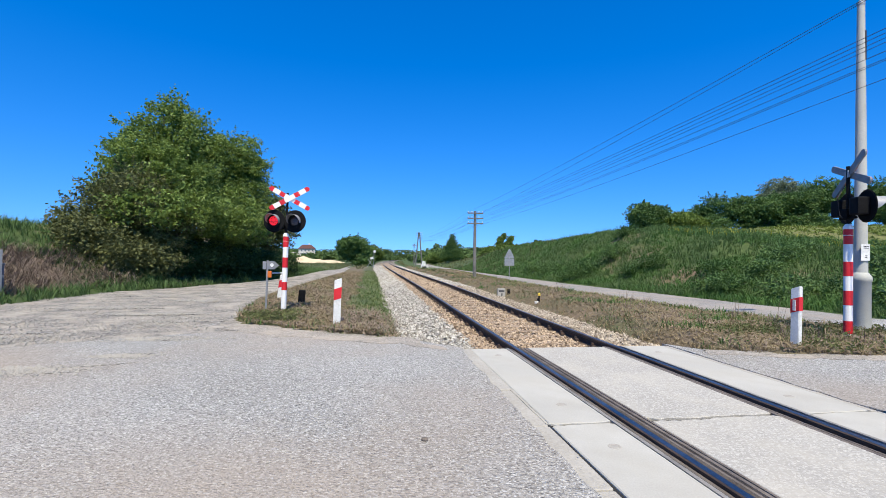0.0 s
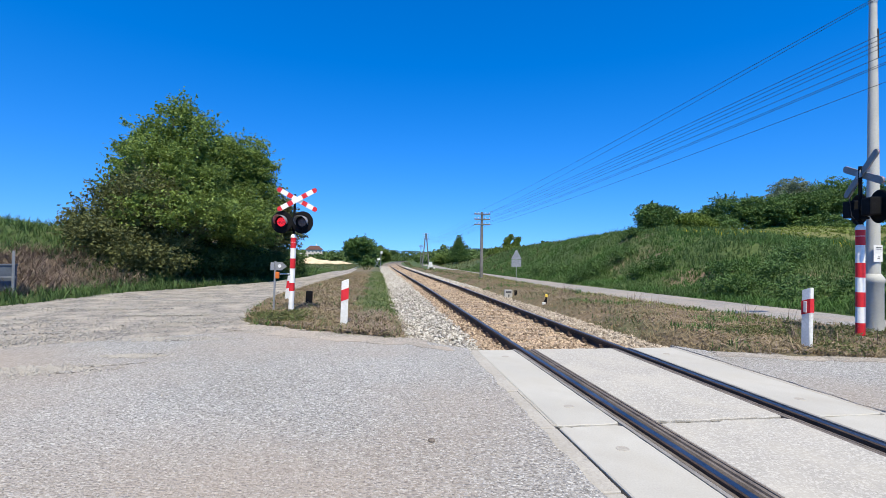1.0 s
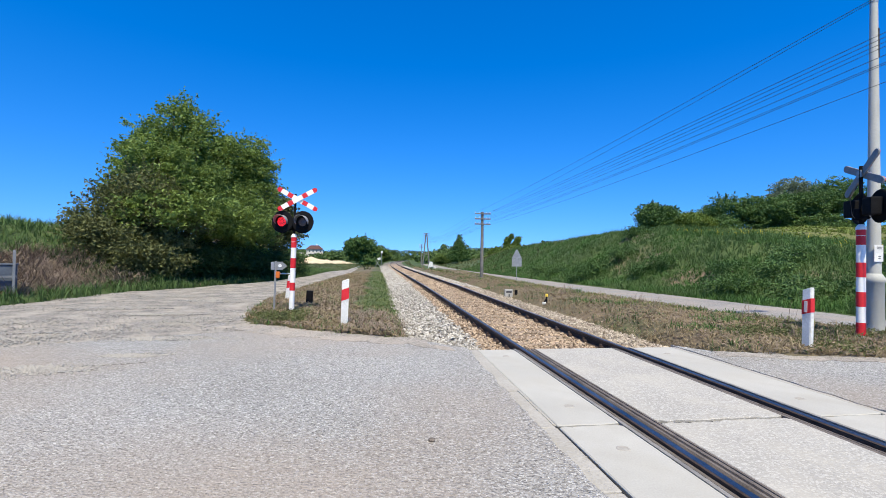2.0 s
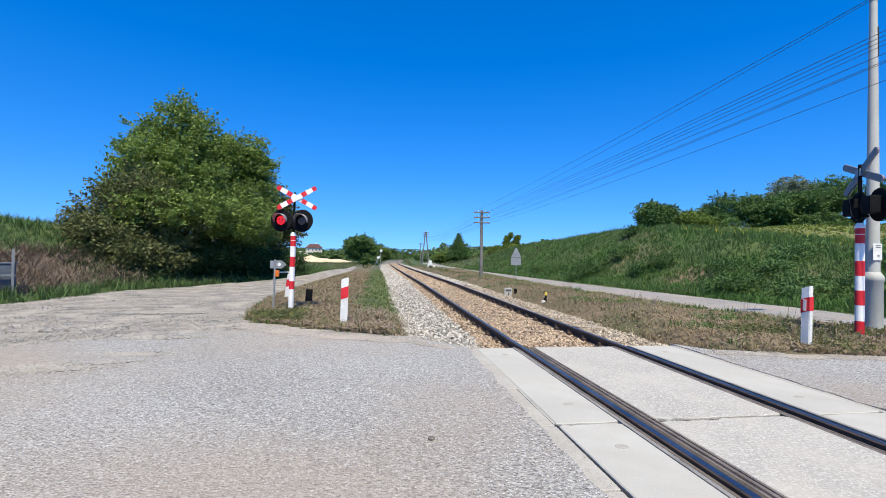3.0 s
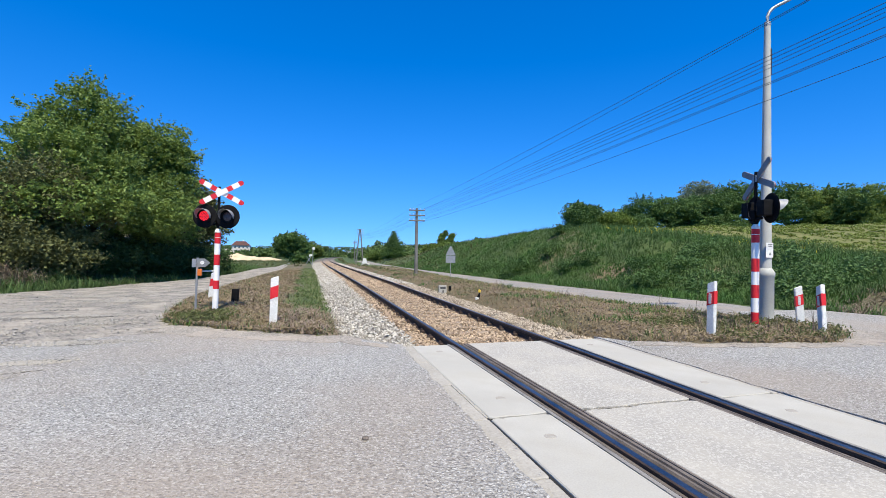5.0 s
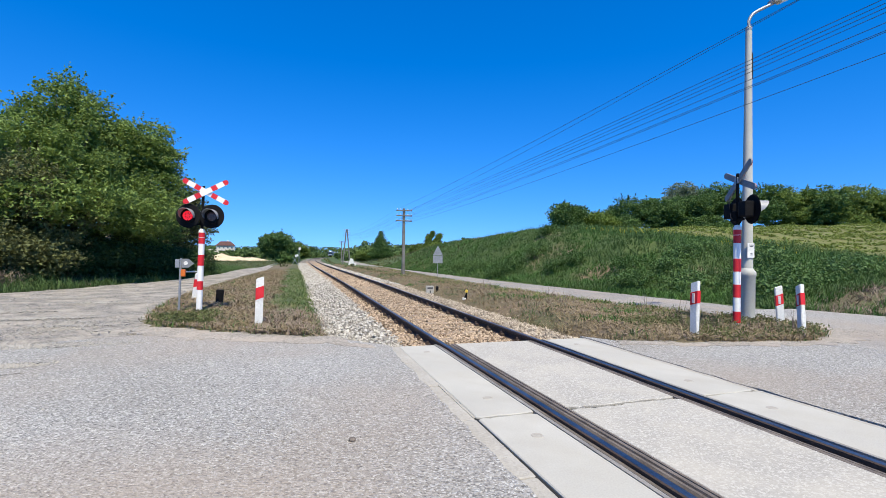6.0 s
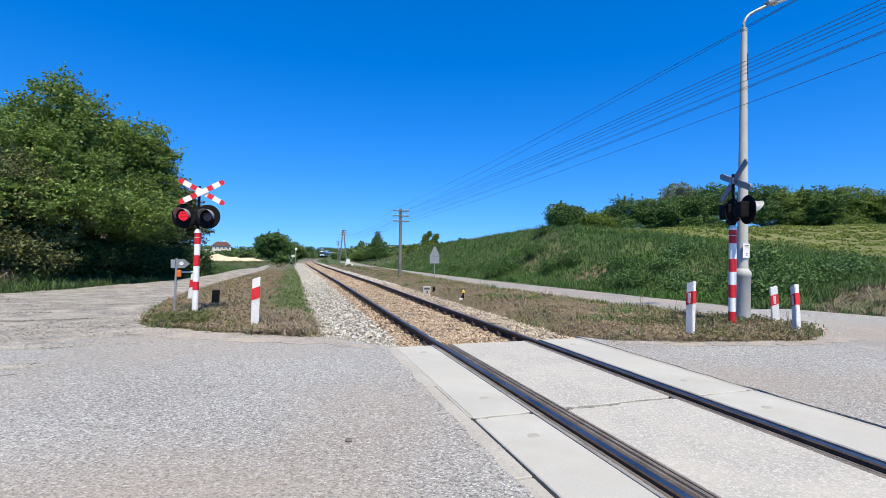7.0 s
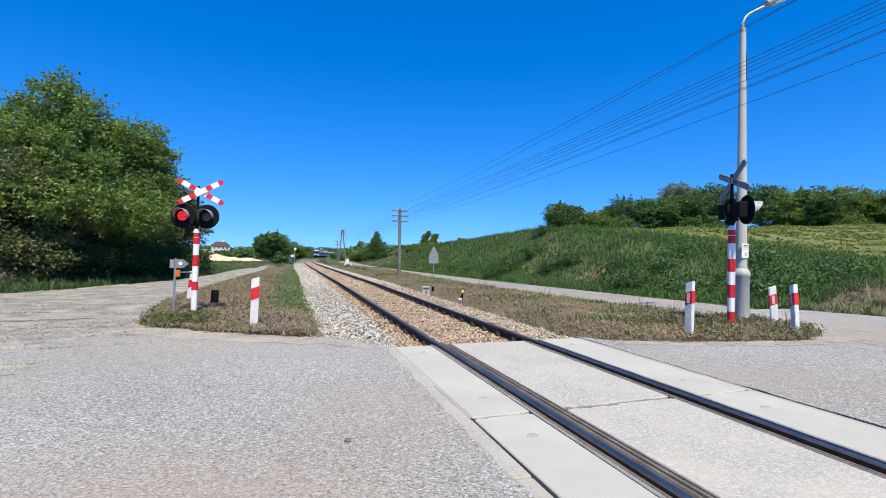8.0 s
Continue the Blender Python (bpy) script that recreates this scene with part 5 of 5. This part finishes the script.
    x, y = strewn(12000, -40, 40, 46, 190, 42)
    d = x - track_x(y)
    k = (np.abs(d) > 3.2) & ~((d > 5) & (x < foot_right(y))) & ~((x > -7.2) & (x < -4.6))
    tufts("far_grass", x[k], y[k], 5, 0.2, 0.6, 0.04, 0.9, FAR_GRASS, 43, "rough grass in the distance")


def litter():
    """Dead leaves, stalks and low weeds lying on the verges."""
    for outline, box_, seed in ((ISLAND_LEFT, (-5.8, -2.2, 7.2, 34), 71), (ISLAND_RIGHT, (1.9, 8.5, 5.3, 50), 72)):
        for mat, n, size, slim, name, label in ((TWIG, 22000, 0.085, 0.2, "dead_stalks", "dead stalks and twigs on the verge"), (DRY, 9000, 0.05, 0.6, "leaf_litter", "dry leaf litter on the verge"), (DRY, 30000, 0.1, 0.15, "straw", "pale straw lying on the verge"), (GRASS, 2200, 0.07, 0.5, "low_weeds", "low green weeds in the verge")):
            seed += 10
            rng = np.random.default_rng(seed)
            x, y = strewn(n, *box_, seed, 0.9)
            k = inside(x, y, outline) & (wave(x, y, 0.5, seed) > -0.6)
            if outline is ISLAND_LEFT:
                k &= ~((x > -3.25 + 0.25 * wave(x, y, 0.9, 4)) & (y > 10.2))
            if mat is GRASS:
                k &= wave(x, y, 0.8, seed) > 0.35
            x, y = x[k], y[k]
            v, f = leaf_cards(np.stack([x, y, soil(x, y) + rng.random(len(x)) * 0.05], 1), size, rng, 1.6, slim)
            tagged(new(name, mesh_of(name, v, f, mat)), label, "litter", kind="stuff")


def trees():
    # the group on the bank beside the side road
    tree("broadleaf_tree", -12.1, 23.3, [(-0.1, 0, 5.35, 1.1, 1.3, 1.3), (0.3, 0, 4.9, 1.4, 1.4, 1.5), (-1.1, -0.4, 4.0, 1.35, 1.4, 1.5), (0.8, 0.1, 4.2, 1.7, 1.6, 1.7), (-0.4, -0.6, 2.6, 1.9, 1.8, 1.7), (1.2, -0.2, 2.2, 1.8, 1.8, 1.6), (1.4, -2.4, 2.5, 1.5, 1.1, 1.1), (0.0, -2.3, 3.3, 1.5, 1.1, 1.1), (-0.6, -2.0, 1.8, 1.5, 1.1, 1.1), (-1.5, -0.2, 1.7, 1.4, 1.4, 1.5), (-1.5, 0, 3.4, 1.1, 1.2, 1.3), (0.9, -4.0, 1.1, 1.5, 1.0, 0.75), (2.3, -3.5, 1.2, 1.3, 1.0, 0.75)],
         "large dense green broadleaf tree on the bank", LEAF, 1050, 48, 0.142, 0.25, 0.17, 22, 51, stems=2, up=1.3, flat=0.5, shoots=0.35)
    tree("broadleaf_tree", -10.4, 25.4, [(0.5, 0, 5.0, 1.6, 1.5, 1.5), (0.3, 0, 4.4, 1.9, 1.7, 1.8), (-0.8, 0, 4.9, 1.4, 1.4, 1.4), (1.1, 0.2, 3.4, 1.5, 1.6, 1.7), (0.2, -0.8, 2.0, 2.0, 1.8, 1.7), (1.0, -0.2, 1.7, 1.3, 1.4, 1.3), (1.1, -2.6, 2.2, 1.5, 1.1, 1.1), (-0.4, -2.5, 3.0, 1.5, 1.1, 1.1), (0.2, -2.3, 1.4, 1.5, 1.0, 0.9), (1.5, -3.8, 1.6, 1.4, 1.0, 0.75), (1.9, -1.9, 1.7, 1.0, 1.0, 0.7)],
         "broad green tree leaning over the side road", LEAF, 1050, 48, 0.142, 0.25, 0.17, 22, 52, stems=2, up=1.3, flat=0.5, shoots=0.35)
    tree("broadleaf_tree", -9.2, 31.0, [(-0.4, 0, 3.2, 1.4, 1.6, 1.7), (0.2, 0.3, 2.2, 1.3, 1.5, 1.5), (-0.9, 0.2, 2.0, 1.5, 1.6, 1.6)],
         "smaller dark tree at the end of the group", LEAF_DARK, 420, 40, 0.16, 0.32, 0.12, 14, 53, up=1.2, flat=0.5, shoots=0.25)
    tree("thorn_shrub", -12.2, 20.2, [(0, 0, 1.7, 1.5, 1.4, 1.5), (-0.9, -0.3, 1.2, 1.15, 1.2, 1.2), (1.1, -0.2, 1.1, 1.3, 1.2, 1.2), (0.3, -0.5, 2.2, 1.1, 1.1, 1.0)],
         "tangled olive-green thorn shrub on the bank", LEAF_DARK, 480, 34, 0.12, 0.26, 0.06, 40, 54, "shrub", stems=3, shoots=0.5)
    # bushes from y 20 on take the darkened green as painted shade
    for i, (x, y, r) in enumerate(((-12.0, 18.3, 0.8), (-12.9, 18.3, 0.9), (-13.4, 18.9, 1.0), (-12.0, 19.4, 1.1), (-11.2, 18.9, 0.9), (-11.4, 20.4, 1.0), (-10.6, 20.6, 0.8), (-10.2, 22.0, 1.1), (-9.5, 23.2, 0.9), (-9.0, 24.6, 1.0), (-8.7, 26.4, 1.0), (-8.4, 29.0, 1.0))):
        tree("undergrowth_bush", x, y, [(0, 0, 0.5, r, r * 0.8, 0.75), (0.5, 0.4, 0.4, r * 0.8, r * 0.7, 0.6)], "undergrowth below the trees, partly coloured dark for shade", LEAF_DARK if y < 20 else SHADE_TONED_GREEN, 150, 34, 0.12, 0.2, 0.04, 8, 90 + i, "bush")
    # the row behind the field
    k = 60
    dark, broad = "dark green tree behind the field", "broad green tree behind the field"
    for x, y, top, r, mat, label in ((27.0, 47.4, 6.9, 1.7, LEAF_DEEP, "rounded young tree on the bank"), (36.0, 57.5, 6.9, 2.4, LEAF_LIGHT, "low pale green bushes by the field"), (41.3, 60.7, 7.6, 2.8, LEAF_LIGHT, "low pale green bushes by the field"),
                                     (48.0, 61.6, 10.7, 3.4, LEAF_DEEP, dark), (52.0, 58.6, 10.2, 3.4, LEAF_DEEP, dark), (62.0, 65.5, 14.6, 3.6, LEAF_SILVER, "grey-green willow behind the field"),
                                     (58.0, 58.0, 11.2, 3.4, LEAF_DEEP, dark), (62.8, 58.7, 13.5, 3.6, LEAF_DEEP, dark), (65.3, 52.6, 12.6, 3.8, LEAF_DEEP, broad),
                                     (69.2, 50.6, 11.6, 3.8, LEAF, broad), (70.7, 48.4, 11.8, 3.9, LEAF_DEEP, broad), (72.4, 45.0, 11.5, 3.9, LEAF, broad),
                                     (75.6, 42.6, 10.6, 3.7, LEAF_LIGHT, "pale broad tree behind the field"), (78.0, 40.0, 10.2, 3.7, LEAF_DEEP, broad), (80.0, 36.5, 10.6, 3.7, LEAF, broad), (82.0, 31.0, 10.8, 3.8, LEAF, broad)):
        k += 1
        rng = random.Random(k)
        h = top + 0.55 - on_ground(x, y)
        b = [(0, 0, h * 0.66, r * 0.85, r * 0.85, h * 0.3)] + [(rng.uniform(-0.75, 0.75) * r, rng.uniform(-0.75, 0.75) * r, h * rng.uniform(0.25, 0.72), r * 0.6, r * 0.6, h * 0.2) for i in range(8)] + [(rng.uniform(-0.8, 0.8) * r, -0.4 * r, h * 0.12, r * 0.7, r * 0.5, h * 0.14) for i in range(1 if x > 60 and k % 2 else 3)]
        tree("field_tree", x, y, b, label, mat, 700, 40, 0.27, 0.36, 0.18, 9, k, up=1.2, flat=0.45, shoots=0.12)
    # trees and bushes along the railway and on the horizon
    for x, y, h, r, mat, name, label in ((-4.9, 69.0, 4.4, 2.55, LEAF_DEEP, "round_tree", "dense round green tree beside the track"), (-2.2, 112, 4.4, 2.6, LEAF_LIGHT, "lineside_bush", "pale green bush beside the track"),
                                         (18.1, 118.2, 7.0, 3.7, LEAF_DEEP, "conical_tree", "dark green cone-shaped tree in the distance"), (27.3, 105.8, 5.6, 1.5, LEAF_LIGHT, "poplar", "slim pale green poplar tree"), (29.0, 104.5, 5.0, 1.4, LEAF_LIGHT, "poplar", "slim pale green poplar tree"),
                                         (25.0, 107, 3.0, 2.2, LEAF_LIGHT, "lineside_bush", "green bush below the bank"), (24, 92, 2.2, 2.0, LEAF_LIGHT, "lineside_bush", "green bush below the bank"), (15.5, 128, 3.4, 3.0, LEAF, "lineside_bush", "green bush in the distance")):
        k += 1
        rng = random.Random(k)
        if name == "conical_tree":
            b = [(0, 0, h * f, r * (1.02 - f), r * (1.02 - f), h * 0.16) for f in (0.2, 0.38, 0.55, 0.72, 0.88)]
        elif name == "round_tree":
            b = [(0, 0, h * 0.56, r * 0.78, r * 0.78, h * 0.42)] + [(math.cos(i * 0.9) * r * 0.55, math.sin(i * 0.9) * r * 0.55, h * (0.16 + 0.11 * (i % 6)), r * 0.46, r * 0.46, h * 0.2) for i in range(12)]
        elif name == "poplar":
            b = [(rng.uniform(-0.6, 0.6) * r, 0, h * f, r * 0.5 * (1.3 - f), r * 0.5 * (1.3 - f), h * 0.12) for f in (0.12, 0.22, 0.32, 0.44, 0.52, 0.62, 0.7, 0.78, 0.86, 0.94)]
        else:
            b = [(0, 0, h * 0.55, r * 0.85, r * 0.85, h * 0.4)] + [(rng.uniform(-0.5, 0.5) * r, rng.uniform(-0.5, 0.5) * r, h * rng.uniform(0.16, 0.6), r * 0.65, r * 0.65, h * 0.3) for i in range(4)]
        tree(name, x, y, b, label, mat, 1300 if name == "round_tree" else 800 if name == "conical_tree" else 460, 26, 0.3, 0.28, 0.14, 7, k, up=1.2, flat=0.5, shoots=0.1)
    # brambles on the bank
    rng = random.Random(9)
    for i in range(26):
        y = rng.uniform(10, 40) if i > 8 else rng.uniform(11, 22)
        x = float(foot_right(y)) + rng.uniform(1.2, 7.0)
        r, h = rng.uniform(0.6, 1.4), rng.uniform(0.45, 0.95)
        b = [(0, 0, h * 0.45, r, r * 0.8, h * 0.5), (r * 0.6, 0.3, h * 0.35, r * 0.7, r * 0.7, h * 0.45), (-r * 0.7, -0.2, h * 0.3, r * 0.6, r * 0.6, h * 0.4)]
        tree("bramble_bush", x, y, b, "low green bramble bush in the bank grass", (LEAF_DEEP, LEAF_DEEP, BRAMBLE, BRAMBLE)[i % 4], 90, 24, 0.1, 0.16, 0.02, 6, 300 + i, "bush")
    # far woods
    rng = np.random.default_rng(77)
    blobs = []
    for i in range(330):
        az = math.radians(rng.uniform(-62, 78))
        dist = rng.uniform(190, 420)
        x, y = math.sin(az) * dist, math.cos(az) * dist
        if abs(x - float(track_x(y))) < 12 or (-60 < x < -8 and 170 < y < 330):
            continue
        g, h, r = on_ground(x, y), rng.uniform(3.5, 7.5), rng.uniform(3, 7)
        blobs.append((x, y, g + h * 0.5, r, r, h * 0.55))
    for i in range(40):
        x = rng.uniform(-75, -5)
        y = rng.uniform(330, 380)
        blobs.append((x, y, on_ground(x, y) + 3.2, 6, 4, 3.8))
    for i in range(130):
        x, y = rng.uniform(-160, 220), rng.uniform(480, 560)
        if abs(x - float(track_x(y))) > 9:
            blobs.append((x, y, on_ground(x, y) + 5.0, rng.uniform(6, 11), 6, rng.uniform(4.5, 6.5)))
    for i in range(40):
        x = rng.uniform(-70, -10)
        y = rng.uniform(255, 280)
        blobs.append((x, y, on_ground(x, y) + 2.6, 4, 3, rng.uniform(1.0, 2.0)))
    for i in range(60):
        y = rng.uniform(150, 260)
        x = float(track_x(y)) + rng.uniform(9, 45)
        blobs.append((x, y, on_ground(x, y) + 1.1, 3.5, 3, rng.uniform(0.9, 1.7)))
    c, p = crown_points(blobs, 14000, 10, 0.9, rng)
    v, f = leaf_cards(p, 1.3, rng, slim=0.8)
    tagged(new("far_woods", mesh_of("far_woods", v, f, LEAF_FAR)), "distant green woods along the horizon", "woods", kind="stuff")


# ---- far things ----
def house():
    x, y = -41.5, 297
    g = on_ground(x, y)
    home = thing("house", "cream house with a dull red pitched roof", "house", pose(x, y, g, 0, 0, 12) @ Matrix.Scale(0.72, 4))
    part("wall", box(13, 9, 6.4, (0, 0, 3.2)), PLASTER, home, "cream plastered wall")
    bm = bmesh.new()
    extruded([(-7.2, 6.2), (7.2, 6.2), (3.4, 9.6), (-3.4, 9.6)], -5.2, 5.2, bm)
    part("roof", bm, material("dull_red_roof", (0.14, 0.07, 0.06), (0.24, 0.12, 0.1), 0.8), home, "dull red roof")
    part("chimney", box(0.8, 0.8, 1.8, (2, 1, 10)), WHITE, home)
    dark = material("window_glass", (0.04, 0.05, 0.06), (0.08, 0.09, 0.1), 0.15, bump=0.0, spec=0.5)
    for px in (-4.5, -1.5, 1.5, 4.5):
        for pz in (1.6, 4.6):
            win = part("window", box(1.3, 0.12, 1.5, (px, -4.52, pz)), POST_WHITE, home)
            part("pane", box(1.1, 0.06, 1.3, (px, -4.58, pz)), dark, win)
    part("annex", box(6, 6, 3.2, (-9.2, 0, 1.6)), PLASTER, home)


def sand_heap():
    gx, gy = np.linspace(-17, 17, 60), np.linspace(-8, 8, 30)
    X, Y = np.meshgrid(gx, gy)
    r = np.hypot(X / 17, Y / 8)
    Z = np.clip(1 - r, 0, 1) ** 0.7 * (2.0 + 0.7 * wave(X, Y, 2.6, 1) + 0.5 * wave(X, Y, 1.0, 2)) - 0.3
    idx = np.arange(X.size).reshape(X.shape)
    f = np.stack([idx[:-1, :-1], idx[:-1, 1:], idx[1:, 1:], idx[1:, :-1]], -1).reshape(-1, 4)
    ob = new("sand_heap", mesh_of("sand_heap", np.stack([X, Y, Z], -1).reshape(-1, 3), f, material("pale_sand", (0.45, 0.35, 0.22), (0.64, 0.53, 0.37), 0.95, scale=0.3, fine=3, bump=0.4, depth=0.1), True))
    ob.location = (-28, 190, on_ground(-28, 190) + 0.1)
    tagged(ob, "long heap of pale sand in the distance", "sand heap")


# ---- the train ----
BLUE = material("dark_blue_paint", (0.022, 0.045, 0.1), (0.045, 0.075, 0.15), 0.35, scale=0.5, fine=6, bump=0.0)
LIGHT_BLUE = material("pale_grey_paint", (0.45, 0.5, 0.56), (0.58, 0.62, 0.66), 0.4, scale=0.5, fine=6, bump=0.0)
CAR_ROOF = material("grey_roof_paint", (0.2, 0.22, 0.24), (0.3, 0.32, 0.34), 0.6, scale=0.5, fine=6, bump=0.0)
DARK_GLASS = material("train_window_glass", (0.015, 0.02, 0.025), (0.03, 0.035, 0.04), 0.12, bump=0.0, spec=0.6)
HEADLIGHT = glow("headlight", (1.0, 0.95, 0.85), 2.0)


def bogie(parent, y):
    frame_ = part("bogie", box(2.3, 2.8, 0.4, (0, y, 0.62), 0.05), BLACK, parent)
    for dy in (-1.15, 1.15):
        for s in (-0.75, 0.75):
            part("wheel", rod((s - 0.06, y + dy, 0.46), (s + 0.06, y + dy, 0.46), 0.46, n=18), RAIL_SIDE, frame_)


def car_body(length, tall):
    half = [(-1.45, 0.95), (-1.5, 1.6), (-1.48, 2.9), (-1.3, 3.5), (-0.8, tall - 0.12), (0, tall), (0.8, tall - 0.12), (1.3, 3.5), (1.48, 2.9), (1.5, 1.6), (1.45, 0.95)]
    return extruded(half, -length / 2, length / 2)


def locomotive():
    loco = thing("locomotive", "blue diesel locomotive with a pale front, headlights on", "locomotive")
    body = car_body(15, 4.2)
    bmesh.ops.bevel(body, geom=[e for e in body.edges if abs(e.verts[0].co.y) > 7.4 and abs(e.verts[1].co.y) > 7.4], offset=0.25, segments=2, affect="EDGES")
    part("body", body, BLUE, loco, "dark blue body")
    part("front_panel", box(2.3, 0.12, 0.3, (0, -7.5, 1.95), 0.05), LIGHT_BLUE, loco, "pale front panel")
    part("roof_front", box(2.2, 0.5, 0.5, (0, -7.28, 3.75), 0.1), LIGHT_BLUE, loco)
    for s in (-0.62, 0.62):
        part("windscreen", box(1.05, 0.06, 0.75, (s, -7.52, 2.75), 0.03), DARK_GLASS, loco)
    for p in ((-0.95, -7.58, 1.6), (0.95, -7.58, 1.6), (0, -7.56, 3.75)):
        lamp = part("headlight", lathe([(0.01, 0.03), (0.14, 0.02), (0.16, -0.04)], 16), HEADLIGHT, loco, m=pose(*p, 90))
    part("buffer_beam", box(2.7, 0.2, 0.5, (0, -7.55, 1.0), 0.03), BLACK, loco)
    for s in (-0.88, 0.88):
        part("buffer", rod((s, -7.6, 1.05), (s, -8.1, 1.05), 0.1, 0.2, 12), BLACK, loco)
    for y in (-4.4, 4.4):
        bogie(loco, y)
    part("tank", box(2.4, 4, 0.6, (0, 0, 0.75), 0.1), BLACK, loco)
    return loco


def coach(first):
    if first:
        return copy_thing(first, pose(0, 0, 0))
    car = thing("railway_coach", "blue and grey passenger railway coach", "railway coach", group="coaches of the train")
    part("body", car_body(24, 4.0), BLUE, car, "dark blue body")
    part("roof", extruded([(-1.32, 3.5), (-0.8, 3.93), (0, 4.05), (0.8, 3.93), (1.32, 3.5)], -11.9, 11.9), CAR_ROOF, car, "grey roof")
    for s in (-1, 1):
        part("light_band", box(0.04, 23.6, 0.35, (s * 1.505, 0, 1.45)), LIGHT_BLUE, car)
        for i in range(9):
            part("window", box(0.05, 1.5, 0.85, (s * 1.5, -9.2 + 2.3 * i, 2.45), 0.01), DARK_GLASS, car)
    for y in (-8.5, 8.5):
        bogie(car, y)
    return car


def on_track(s):
    """The pose of a vehicle whose middle stands at s metres along the track, looking back towards the crossing."""
    slope = float(track_x(s + 1) - track_x(s - 1)) / 2
    return pose(float(track_x(s)), s, float(track_z(s)), 0, 0, -math.degrees(math.atan(slope)))


LOCO = locomotive()
COACHES = []
for i in range(5):
    COACHES.append(coach(COACHES[0] if COACHES else None))


def motions():
    # the train comes down the curve
    def middle(t):
        return 241.0 + (8.0 - t) * 44.0
    times = [0.5 * k for k in range(17)]
    walk(LOCO, [(t, on_track(middle(t))) for t in times])
    for i, car in enumerate(COACHES):
        walk(car, [(t, on_track(middle(t) + 20.5 + 25.2 * i)) for t in times])
    # the lamps flash in turn
    on, off, quick = pose(0, 0, 0.042), pose(0, 0, -0.02), 0.034
    for tag, first in (("left_a", 0.565), ("left_b", 0.06), ("right_a", 0.565), ("right_b", 0.06)):
        rows = [(0.0, on if first > 0.5 else off)]
        k = first - 1.006
        while k < 8.2:
            for t, was, now in ((k, off, on), (k + 0.503, on, off)):
                if 0.04 < t < 7.95:
                    rows += [(t - quick, was), (t, now)]
            k += 1.006
        rows.append((8.0, rows[-1][1]))
        walk(MOVING[tag], rows)


grass()
litter()
trees()
house()
sand_heap()
motions()
